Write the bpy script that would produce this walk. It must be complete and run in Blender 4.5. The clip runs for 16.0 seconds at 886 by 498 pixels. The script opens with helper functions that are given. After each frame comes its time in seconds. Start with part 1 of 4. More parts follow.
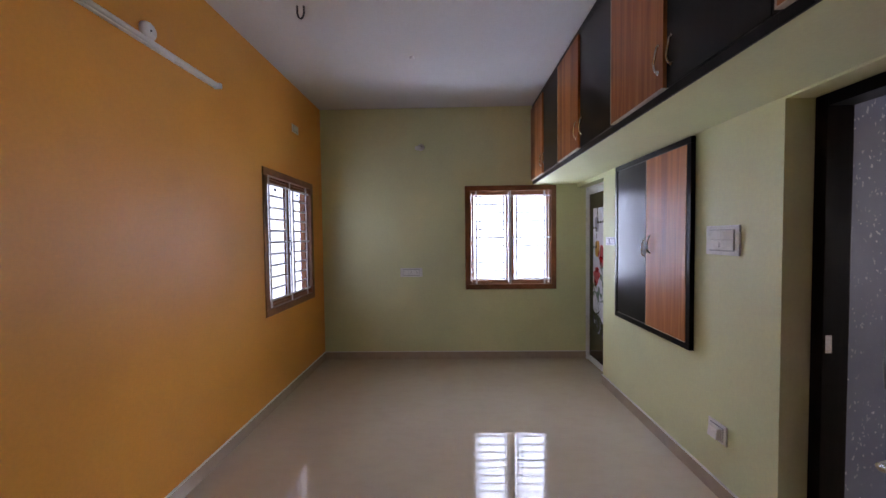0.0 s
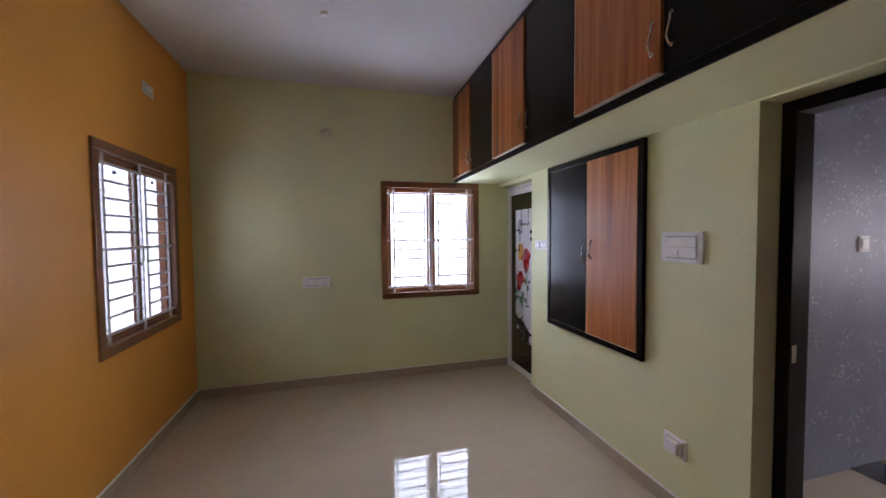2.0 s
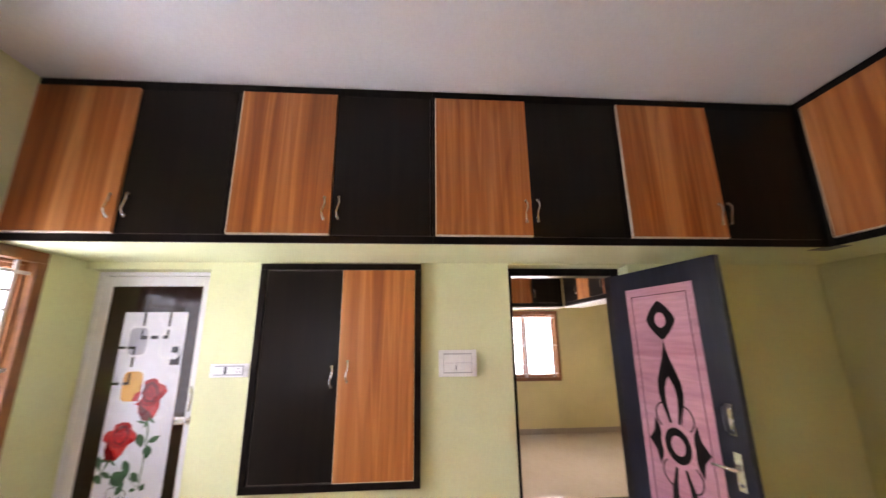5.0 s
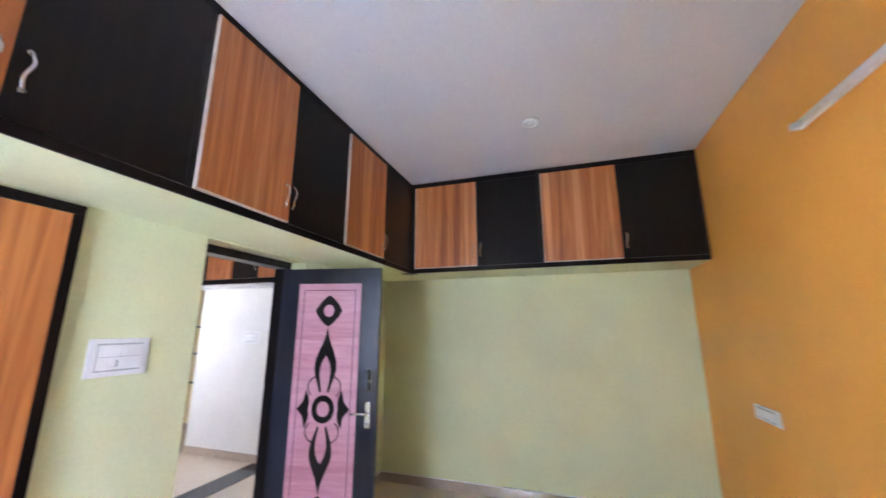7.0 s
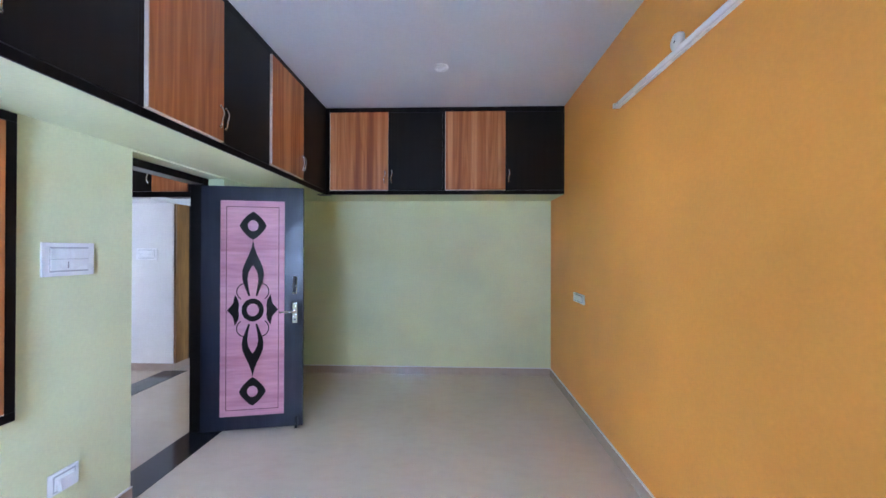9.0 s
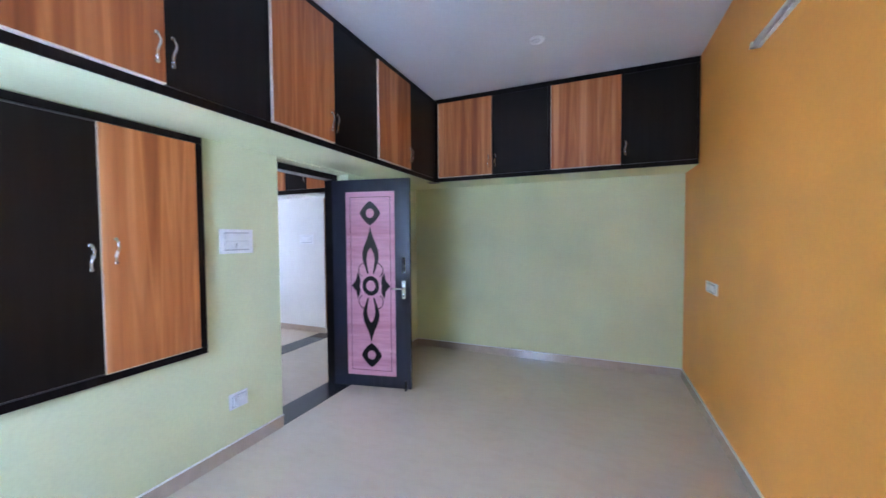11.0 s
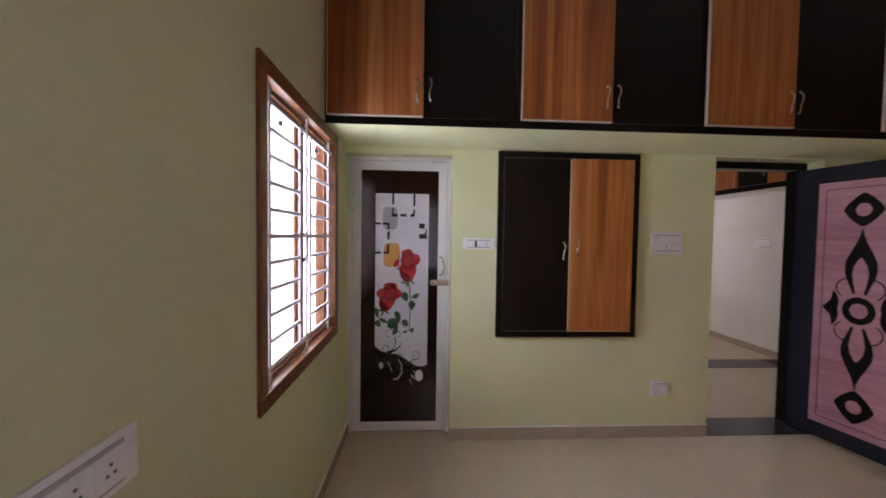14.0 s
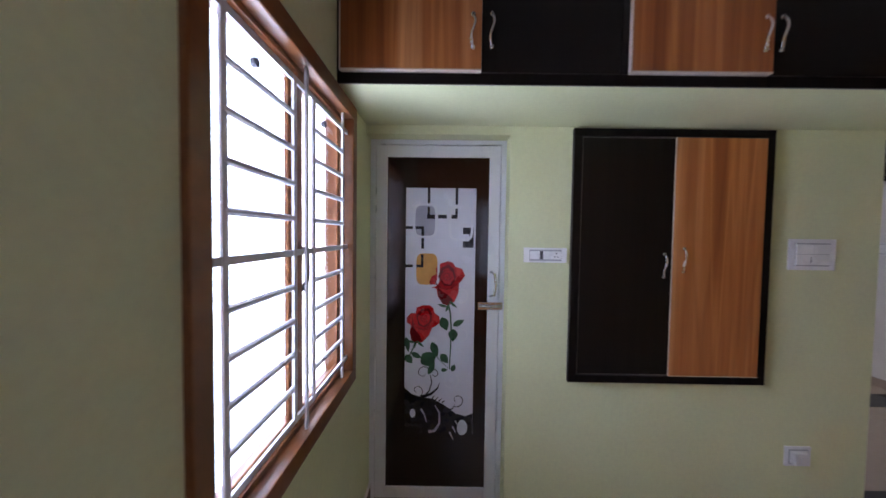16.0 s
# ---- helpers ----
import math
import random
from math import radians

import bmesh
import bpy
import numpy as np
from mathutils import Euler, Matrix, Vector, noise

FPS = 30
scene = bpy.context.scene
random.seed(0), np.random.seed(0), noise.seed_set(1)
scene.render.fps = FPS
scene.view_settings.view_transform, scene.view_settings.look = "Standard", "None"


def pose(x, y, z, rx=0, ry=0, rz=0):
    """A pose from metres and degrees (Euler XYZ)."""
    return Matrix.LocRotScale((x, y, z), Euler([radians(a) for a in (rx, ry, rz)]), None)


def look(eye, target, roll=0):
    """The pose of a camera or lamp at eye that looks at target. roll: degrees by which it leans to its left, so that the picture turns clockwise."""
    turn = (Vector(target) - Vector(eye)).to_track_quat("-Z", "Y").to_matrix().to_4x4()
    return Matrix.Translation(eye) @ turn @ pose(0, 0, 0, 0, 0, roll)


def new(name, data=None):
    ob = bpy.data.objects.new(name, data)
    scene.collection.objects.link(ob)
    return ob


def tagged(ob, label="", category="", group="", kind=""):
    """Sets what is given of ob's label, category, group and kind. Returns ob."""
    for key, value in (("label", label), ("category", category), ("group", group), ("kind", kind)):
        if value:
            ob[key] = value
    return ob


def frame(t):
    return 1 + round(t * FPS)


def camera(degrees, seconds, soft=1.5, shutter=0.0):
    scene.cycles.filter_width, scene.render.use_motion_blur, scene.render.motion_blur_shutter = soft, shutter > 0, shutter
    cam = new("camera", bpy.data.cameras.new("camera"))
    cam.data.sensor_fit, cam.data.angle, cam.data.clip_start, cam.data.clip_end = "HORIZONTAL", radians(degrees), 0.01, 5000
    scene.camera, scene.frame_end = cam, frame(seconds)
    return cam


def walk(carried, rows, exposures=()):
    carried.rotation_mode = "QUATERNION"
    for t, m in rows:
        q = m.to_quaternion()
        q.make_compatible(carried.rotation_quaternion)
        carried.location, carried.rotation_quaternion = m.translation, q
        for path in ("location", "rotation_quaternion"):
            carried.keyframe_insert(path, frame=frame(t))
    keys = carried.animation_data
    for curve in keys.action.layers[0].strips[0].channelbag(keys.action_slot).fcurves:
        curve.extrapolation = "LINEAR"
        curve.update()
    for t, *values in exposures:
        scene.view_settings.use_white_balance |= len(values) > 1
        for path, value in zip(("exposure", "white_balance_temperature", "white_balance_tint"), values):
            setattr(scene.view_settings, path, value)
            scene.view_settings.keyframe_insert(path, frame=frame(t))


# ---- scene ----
cam = camera(101.5, 16.0, shutter=0.4)
PATH = [
    (0, (0.393, 0.55, 1.512), (0.343, 2.548, 1.444), -0.7),
    (0.5, (0.387, 0.6, 1.51), (0.345, 2.598, 1.437), -0.6),
    (1, (0.332, 0.673, 1.516), (0.345, 2.671, 1.442), -0.7),
    (1.5, (0.287, 0.88, 1.53), (0.508, 2.866, 1.453), -0.7),
    (2, (0.157, 1.084, 1.553), (0.689, 3.01, 1.473), -0.5),
    (2.5, (-0.058, 1.246, 1.583), (0.743, 3.078, 1.547), -0.3),
    (3, (-0.213, 1.481, 1.643), (0.871, 3.151, 1.829), -0.3),
    (3.2, (-0.283, 1.587, 1.646), (0.924, 3.157, 1.924), -0.3),
    (5.3, (-0.522, 3.086, 1.64), (1.364, 2.604, 2.101), -0.5),
    (5.5, (-0.482, 3.213, 1.642), (1.335, 2.512, 2.097), -0.5),
    (6, (-0.347, 3.468, 1.648), (1.194, 2.27, 2.085), -0.4),
    (6.5, (-0.172, 3.61, 1.641), (0.979, 2.035, 2.082), 0.0),
    (7, (-0.048, 3.803, 1.611), (0.555, 1.942, 2.028), -0.0),
    (7.5, (-0.046, 4.016, 1.588), (0.157, 2.059, 1.944), 0.2),
    (8, (-0.028, 4.253, 1.566), (-0.024, 2.277, 1.874), 0.1),
    (8.2, (-0.029, 4.342, 1.529), (-0.015, 2.356, 1.762), 0.1),
    (10.3, (-0.206, 4.384, 1.52), (0.194, 2.426, 1.44), -0.3),
    (10.5, (-0.256, 4.362, 1.505), (0.247, 2.427, 1.433), -0.5),
    (11, (-0.381, 4.348, 1.499), (0.406, 2.51, 1.428), -0.4),
    (11.5, (-0.531, 4.328, 1.489), (0.607, 2.684, 1.428), -0.2),
    (12, (-0.649, 4.259, 1.492), (0.801, 2.884, 1.429), -0.1),
    (12.5, (-0.696, 4.251, 1.491), (0.994, 3.182, 1.427), 0.2),
    (13, (-0.698, 4.307, 1.494), (1.16, 3.572, 1.427), 0.4),
    (13.5, (-0.687, 4.38, 1.49), (1.272, 3.98, 1.427), 0.6),
    (14, (-0.705, 4.419, 1.503), (1.291, 4.317, 1.431), 0.8),
    (14.5, (-0.733, 4.438, 1.502), (1.266, 4.443, 1.435), 0.9),
    (15, (-0.662, 4.447, 1.519), (1.337, 4.459, 1.46), 0.9),
    (15.5, (-0.395, 4.505, 1.534), (1.604, 4.521, 1.477), 1.0),
    (16, (-0.031, 4.559, 1.553), (1.967, 4.574, 1.473), 0.8),
]

EXPOSURES = [(0, -0.45, 7500, 28), (2, -0.45, 7600, 27), (3.2, -0.3, 8000, 26), (5.3, 0.95, 8900, 28), (6, 1.25, 7700, 24), (7, 1.17, 6650, 21), (8.2, 0.9, 5900, 19),
             (10.3, 0.9, 5550, 18), (11, 0.85, 5600, 18), (12, 0.65, 6400, 23), (12.5, 0.57, 6700, 24), (13, 0.1, 7400, 26), (13.5, -0.6, 8500, 31), (14, -0.62, 8500, 31), (14.5, -0.55, 7800, 29), (15, -0.48, 7600, 29), (15.5, -0.5, 7500, 30), (16, -0.75, 7000, 27)]
walk(cam, [(t, look(eye, target, roll)) for t, eye, target, roll in PATH], EXPOSURES)

# ---- world, sun, daylight outside the windows ----
world = bpy.data.worlds.new("world")
scene.world = world
world.use_nodes = True
wt = world.node_tree
sky = wt.nodes.new("ShaderNodeTexSky")
sky.sky_type, sky.sun_disc = 'NISHITA', False
sky.sun_elevation, sky.sun_rotation = radians(58), radians(160)
wt.links.new(sky.outputs[0], wt.nodes["Background"].inputs[0])
wt.nodes["Background"].inputs[1].default_value = 0.1
sun = new("sun", bpy.data.lights.new("sun", 'SUN'))
sun.data.energy, sun.data.angle, sun.data.color = 1.5, radians(12), (1, 0.95, 0.88)
sun.matrix_world = look((2, -9, 16), (2, 0, 0))
GLOW, GLOW_WEST, GLOW_HALL = 33.0, 4.3, 13.5


# ---- materials ----
def mat(name, rough=0.5, metal=0.0, spec=0.5, coat=0.0):
    m = bpy.data.materials.new(name)
    m.use_nodes = True
    b = m.node_tree.nodes["Principled BSDF"]
    b.inputs["Roughness"].default_value = rough
    b.inputs["Metallic"].default_value = metal
    b.inputs["Specular IOR Level"].default_value = spec
    b.inputs["Coat Weight"].default_value = coat
    b.inputs["Coat Roughness"].default_value = 0.08
    return m, m.node_tree, b


def noise_node(nt, scale, detail=4.0, stretch=(1, 1, 1), coords="Object", shift=False):
    tc = nt.nodes.new("ShaderNodeTexCoord")
    mp = nt.nodes.new("ShaderNodeMapping")
    mp.inputs["Scale"].default_value = stretch
    src = tc.outputs[coords]
    nt.links.new(src, mp.inputs["Vector"])
    if shift:
        info = nt.nodes.new("ShaderNodeObjectInfo")
        mul = nt.nodes.new("ShaderNodeMath")
        mul.operation = 'MULTIPLY'
        mul.inputs[1].default_value = 37.0
        nt.links.new(info.outputs["Random"], mul.inputs[0])
        nt.links.new(mul.outputs[0], mp.inputs["Location"])
    n = nt.nodes.new("ShaderNodeTexNoise")
    n.inputs["Scale"].default_value = scale
    n.inputs["Detail"].default_value = detail
    nt.links.new(mp.outputs[0], n.inputs["Vector"])
    return n


def ramp(nt, src, stops):
    r = nt.nodes.new("ShaderNodeValToRGB")
    e = r.color_ramp.elements
    while len(e) < len(stops):
        e.new(0.5)
    for el, (p, c) in zip(e, stops):
        el.position, el.color = p, (*c, 1)
    nt.links.new(src, r.inputs[0])
    return r


def bump(nt, b, src, strength, dist=0.002):
    bp = nt.nodes.new("ShaderNodeBump")
    bp.inputs["Strength"].default_value, bp.inputs["Distance"].default_value = strength, dist
    nt.links.new(src, bp.inputs["Height"])
    nt.links.new(bp.outputs[0], b.inputs["Normal"])


def mixed(nt, a, b, fac, mode='MULTIPLY'):
    mx = nt.nodes.new("ShaderNodeMix")
    mx.data_type, mx.blend_type = 'RGBA', mode
    mx.inputs[0].default_value = fac
    nt.links.new(a, mx.inputs[6])
    nt.links.new(b, mx.inputs[7])
    return mx.outputs[2]


def paint(name, col, rough=0.55, spec=0.3, vary=0.06, relief=0.25):
    """Wall paint: rolled texture, faint blotches."""
    m, nt, b = mat(name, rough, 0, spec)
    big = noise_node(nt, 1.1, 3)
    fine = noise_node(nt, 60, 5)
    lo = tuple(c * (1 - vary) for c in col)
    hi = tuple(min(1, c * (1 + vary)) for c in col)
    r = ramp(nt, big.outputs[0], [(0.35, lo), (0.65, hi)])
    r2 = ramp(nt, fine.outputs[0], [(0.3, (0.95, 0.95, 0.95)), (0.7, (1, 1, 1))])
    nt.links.new(mixed(nt, r.outputs[0], r2.outputs[0], 1.0), b.inputs["Base Color"])
    bump(nt, b, noise_node(nt, 220, 4).outputs[0], relief, 0.0012)
    return m


def plain(name, col, rough=0.4, metal=0.0, spec=0.5, coat=0.0, vary=0.08, scale=30):
    m, nt, b = mat(name, rough, metal, spec, coat)
    n = noise_node(nt, scale, 4)
    r = ramp(nt, n.outputs[0], [(0.3, tuple(c * (1 - vary) for c in col)), (0.7, tuple(min(1, c * (1 + vary)) for c in col))])
    nt.links.new(r.outputs[0], b.inputs["Base Color"])
    rr = ramp(nt, noise_node(nt, 9, 4).outputs[0], [(0.3, (rough * 0.85,) * 3), (0.7, (min(1, rough * 1.15),) * 3)])
    nt.links.new(rr.outputs[0], b.inputs["Roughness"])
    return m


def timber(name, stops, stretch, scale, rough=0.35, coat=0.0, fine=(0.75, 0.75, 0.75), relief=0.1, spec=0.4):
    """Grained wood or laminate; stretch squeezes the noise along the grain."""
    m, nt, b = mat(name, rough, 0, spec, coat)
    n = noise_node(nt, scale, 3, stretch, shift=True)
    n.inputs["Distortion"].default_value = 0.3
    f = noise_node(nt, scale * 6, 5, stretch, shift=True)
    r = ramp(nt, n.outputs[0], stops)
    r2 = ramp(nt, f.outputs[0], [(0.35, fine), (0.6, (1, 1, 1))])
    nt.links.new(mixed(nt, r.outputs[0], r2.outputs[0], 0.8), b.inputs["Base Color"])
    bump(nt, b, f.outputs[0], relief, 0.0006)
    return m


def banded_wood():
    """Orange wood laminate: broad plank-like bands, arched figure and fine pores along z."""
    m, nt, b = mat("orange_wood_laminate", 0.36, 0, 0.4)
    broad = noise_node(nt, 8.5, 2, (1, 1, 0.025), shift=True)
    broad.inputs["Distortion"].default_value = 0.2
    arch = noise_node(nt, 5.5, 1, (1, 1, 0.075), shift=True)
    rings = nt.nodes.new("ShaderNodeMath")
    rings.operation = 'MULTIPLY'
    rings.inputs[1].default_value = 48.0
    nt.links.new(arch.outputs[0], rings.inputs[0])
    wave = nt.nodes.new("ShaderNodeMath")
    wave.operation = 'SINE'
    nt.links.new(rings.outputs[0], wave.inputs[0])
    fig = ramp(nt, wave.outputs[0], [(0.0, (1, 1, 1)), (0.55, (0.97, 0.95, 0.93)), (1.0, (0.74, 0.66, 0.60))])
    pores = noise_node(nt, 75, 5, (1, 1, 0.03), shift=True)
    tone = ramp(nt, broad.outputs[0], [(0.32, (0.27, 0.074, 0.018)), (0.42, (0.41, 0.125, 0.033)), (0.47, (0.54, 0.192, 0.058)), (0.51, (0.43, 0.132, 0.036)), (0.56, (0.48, 0.160, 0.047)), (0.66, (0.66, 0.280, 0.108))])
    fine = ramp(nt, pores.outputs[0], [(0.38, (0.84, 0.80, 0.77)), (0.6, (1, 1, 1))])
    base = mixed(nt, tone.outputs[0], fig.outputs[0], 0.55)
    nt.links.new(mixed(nt, base, fine.outputs[0], 0.7), b.inputs["Base Color"])
    bump(nt, b, pores.outputs[0], 0.1, 0.0006)
    return m


GREEN = paint("lime_green_paint", (0.722, 0.738, 0.445))
ORANGE = paint("orange_paint", (0.79, 0.33, 0.052), 0.42, 0.4)
WHITE = paint("ceiling_white", (0.70, 0.69, 0.69), 0.8, 0.2, 0.03)
YELLOW = paint("pale_yellow_paint", (0.78, 0.66, 0.36))
CREAM = paint("off_white_paint", (0.80, 0.79, 0.75))
WOOD = banded_wood()
DARK = timber("dark_wenge_laminate", [(0.3, (0.0085, 0.0054, 0.0042)), (0.7, (0.0115, 0.0077, 0.0060))], (1, 1, 0.04), 25.0, 0.28, fine=(0.9, 0.9, 0.9), relief=0.04, spec=0.18)
BLACK = timber("dark_painted_frame", [(0.3, (0.006, 0.0035, 0.0035)), (0.7, (0.011, 0.007, 0.006))], (1, 1, 0.1), 20.0, 0.28, spec=0.15)
NAVY = timber("dark_door_polish", [(0.3, (0.010, 0.010, 0.016)), (0.7, (0.017, 0.017, 0.027))], (1, 1, 0.05), 22.0, 0.3, 0.05, spec=0.3)
PINK = timber("pink_veneer", [(0.3, (0.50, 0.20, 0.24)), (0.5, (0.60, 0.27, 0.32)), (0.7, (0.68, 0.34, 0.38))], (0.25, 1, 2.2), 4.0, 0.45, 0, (0.85, 0.82, 0.84))
BROWN = timber("brown_window_timber", [(0.3, (0.17, 0.052, 0.016)), (0.7, (0.29, 0.105, 0.034))], (0.3, 0.3, 0.3), 14.0, 0.35, 0.2)
OCHRE = timber("varnished_teak", [(0.3, (0.17, 0.075, 0.018)), (0.55, (0.27, 0.13, 0.035)), (0.75, (0.38, 0.20, 0.06))], (1, 1, 0.12), 7.0, 0.3, 0.3)
EDGE = plain("pale_edge_band", (0.62, 0.52, 0.42), 0.45)
CHROME = plain("brushed_steel", (0.72, 0.70, 0.66), 0.25, 1.0)
PVC = plain("white_pvc", (0.80, 0.81, 0.82), 0.3, 0, 0.5, 0, 0.012, 8)
PLASTIC = plain("white_switch_plastic", (0.86, 0.86, 0.85), 0.28, 0, 0.5, 0, 0.02)
GREYP = plain("dark_switch_rocker", (0.06, 0.06, 0.07), 0.4)
SEAM = plain("switch_gap_grey", (0.45, 0.45, 0.46), 0.5)
BEAD = plain("bead_grey", (0.20, 0.19, 0.18), 0.5)
GRILLE = plain("white_enamel_steel", (0.72, 0.71, 0.74), 0.35, 0, 0.5, 0, 0.05)
CERAMIC = plain("white_ceramic", (0.82, 0.82, 0.80), 0.12, 0, 0.5, 0.3, 0.02)
GRANITE = plain("black_granite", (0.022, 0.023, 0.027), 0.12, 0, 0.5, 0.0, 0.6, 160)
SKIRT = plain("beige_skirting_tile", (0.46, 0.36, 0.28), 0.03, 0, 0.9, 0, 0.06, 12)
PANELBROWN = timber("dark_brown_pvc_panel", [(0.3, (0.014, 0.0055, 0.004)), (0.55, (0.021, 0.008, 0.005)), (0.8, (0.034, 0.013, 0.007))], (1, 1, 0.03), 22.0, 0.12, 0.25)
PRINTWHITE = plain("printed_white_panel", (0.74, 0.75, 0.82), 0.25, 0, 0.5, 0.2, 0.05, 6)
PRINTPALE = plain("print_pale_white", (0.77, 0.78, 0.83), 0.25, 0, 0.5, 0.2, 0.02, 8)
PRINTBLACK = plain("print_black", (0.014, 0.012, 0.016), 0.25)
PRINTGREY = plain("print_grey", (0.42, 0.42, 0.50), 0.25, 0, 0.5, 0, 0.12, 8)
PRINTORANGE = plain("print_orange", (0.70, 0.36, 0.10), 0.25, 0, 0.5, 0, 0.12, 14)
RED = plain("rose_red", (0.46, 0.010, 0.012), 0.28, 0, 0.5, 0, 0.25, 26)
REDDARK = plain("rose_dark_red", (0.17, 0.004, 0.006), 0.28, 0, 0.5, 0, 0.2, 26)
REDLIGHT = plain("rose_light_red", (0.58, 0.032, 0.030), 0.28, 0, 0.5, 0, 0.15, 26)
LEAF = plain("leaf_green", (0.030, 0.10, 0.045), 0.3, 0, 0.5, 0, 0.35, 24)
GREENGLASS = plain("dark_green_panel", (0.010, 0.030, 0.026), 0.15)
PINKLINE = plain("carved_line_maroon", (0.10, 0.018, 0.028), 0.5)


def floor_material():
    m, nt, b = mat("polished_beige_tile", 0.05, 0, 0.8)
    cloud = noise_node(nt, 2.2, 6)
    vein = noise_node(nt, 7, 8, (1, 2.2, 1))
    r = ramp(nt, cloud.outputs[0], [(0.3, (0.55, 0.450, 0.340)), (0.7, (0.585, 0.485, 0.370))])
    r2 = ramp(nt, vein.outputs[0], [(0.40, (0.97, 0.965, 0.96)), (0.52, (1, 1, 1))])
    nt.links.new(mixed(nt, r.outputs[0], r2.outputs[0], 0.8), b.inputs["Base Color"])
    rr = ramp(nt, noise_node(nt, 4, 5).outputs[0], [(0.4, (0.025,) * 3), (0.75, (0.06,) * 3)])
    nt.links.new(rr.outputs[0], b.inputs["Roughness"])
    bump(nt, b, noise_node(nt, 3.5, 2).outputs[0], 0.008, 0.003)
    return m


def grey_wall_material():
    """Grey-blue wallpaper with scattered pale flecks."""
    m, nt, b = mat("grey_flecked_wallpaper", 0.45)
    v = nt.nodes.new("ShaderNodeTexVoronoi")
    v.inputs["Scale"].default_value = 42
    tc = nt.nodes.new("ShaderNodeTexCoord")
    mp = nt.nodes.new("ShaderNodeMapping")
    mp.inputs["Scale"].default_value = (1, 1, 0.55)
    mp.inputs["Rotation"].default_value = (0, 0.7, 0)
    nt.links.new(tc.outputs["Object"], mp.inputs[0])
    wob = noise_node(nt, 25, 3)
    nt.links.new(mixed(nt, mp.outputs[0], wob.outputs["Color"], 0.04, 'ADD'), v.inputs["Vector"])
    fleck = ramp(nt, v.outputs["Distance"], [(0.16, (1, 1, 1)), (0.26, (0, 0, 0))])
    where = ramp(nt, noise_node(nt, 4.5, 3).outputs[0], [(0.42, (0.05, 0.05, 0.05)), (0.58, (1, 1, 1))])
    amount = mixed(nt, fleck.outputs[0], where.outputs[0], 1.0)
    base = ramp(nt, noise_node(nt, 3, 4).outputs[0], [(0.3, (0.20, 0.22, 0.30)), (0.7, (0.26, 0.28, 0.36))])
    mx = nt.nodes.new("ShaderNodeMix")
    mx.data_type = 'RGBA'
    nt.links.new(amount, mx.inputs[0])
    nt.links.new(base.outputs[0], mx.inputs[6])
    mx.inputs[7].default_value = (0.68, 0.69, 0.72, 1)
    nt.links.new(mx.outputs[2], b.inputs["Base Color"])
    return m


def glow_material(name, strength, tint, pitch, line, dim):
    """Overexposed daylight distance with a faint far building."""
    m = bpy.data.materials.new(name)
    m.use_nodes = True
    nt = m.node_tree
    nt.nodes.clear()
    out = nt.nodes.new("ShaderNodeOutputMaterial")
    em = nt.nodes.new("ShaderNodeEmission")
    em.inputs[1].default_value = strength
    br = nt.nodes.new("ShaderNodeTexBrick")
    br.inputs["Scale"].default_value = 1.0
    br.inputs["Color1"].default_value = (*tint, 1)
    br.inputs["Color2"].default_value = (*[c * 0.93 for c in tint], 1)
    br.inputs["Mortar"].default_value = (*[c * dim for c in tint], 1)
    br.inputs["Mortar Size"].default_value = line
    br.inputs["Mortar Smooth"].default_value = 0.6
    br.offset = 0.0
    br.inputs["Brick Width"].default_value = pitch[0]
    br.inputs["Row Height"].default_value = pitch[1]
    tc = nt.nodes.new("ShaderNodeTexCoord")
    nt.links.new(tc.outputs["UV"], br.inputs["Vector"])
    nt.links.new(br.outputs[0], em.inputs[0])
    nt.links.new(em.outputs[0], out.inputs[0])
    return m


def glass_material():
    m, nt, b = mat("window_glass", 0.02)
    b.inputs["Transmission Weight"].default_value = 1.0
    b.inputs["IOR"].default_value = 1.1
    b.inputs["Base Color"].default_value = (0.97, 0.98, 1, 1)
    return m


FLOOR = floor_material()
GREYWALL = grey_wall_material()
GLASS = glass_material()
DAY = glow_material("daylight_distance", GLOW, (0.53, 0.715, 1.0), (0.9, 0.35), 0.022, 0.08)
DAYWEST = glow_material("daylight_distance_west", GLOW_WEST, (0.58, 0.735, 1.0), (0.20, 0.17), 0.020, 0.45)
DAYHALL = glow_material("daylight_distance_hall", GLOW_HALL, (0.74, 0.83, 1.0), (0.6, 0.4), 0.015, 0.4)

# ---- mesh helpers ----
SPOT = {}


def thing(name, m, label="", category="", group="", kind=""):
    ob = new(name)
    if not isinstance(m, Matrix):
        m = Matrix.Translation(m)
    ob.matrix_basis = m
    ob.empty_display_size = 0.05
    SPOT[ob] = m
    return tagged(ob, label, category, group, kind)


def mesh_from(bm, name, material):
    bmesh.ops.recalc_face_normals(bm, faces=bm.faces[:])
    me = bpy.data.meshes.new(name)
    bm.to_mesh(me)
    bm.free()
    me.materials.append(material)
    return me


def part(name, bm, material, parent, label="", local=False, smooth=False):
    """One mesh under a thing or part; the bmesh is in world places unless local."""
    if not local:
        bm.transform(SPOT[parent].inverted())
    me = mesh_from(bm, name, material)
    if smooth:
        for p in me.polygons:
            p.use_smooth = True
    ob = new(name, me)
    ob.parent = parent
    SPOT[ob] = SPOT[parent]
    return tagged(ob, label)


def setting(name, bm, material, label, category):
    me = mesh_from(bm, name, material)
    ob = new(name, me)
    SPOT[ob] = Matrix.Identity(4)
    return tagged(ob, label, category, kind="structure")


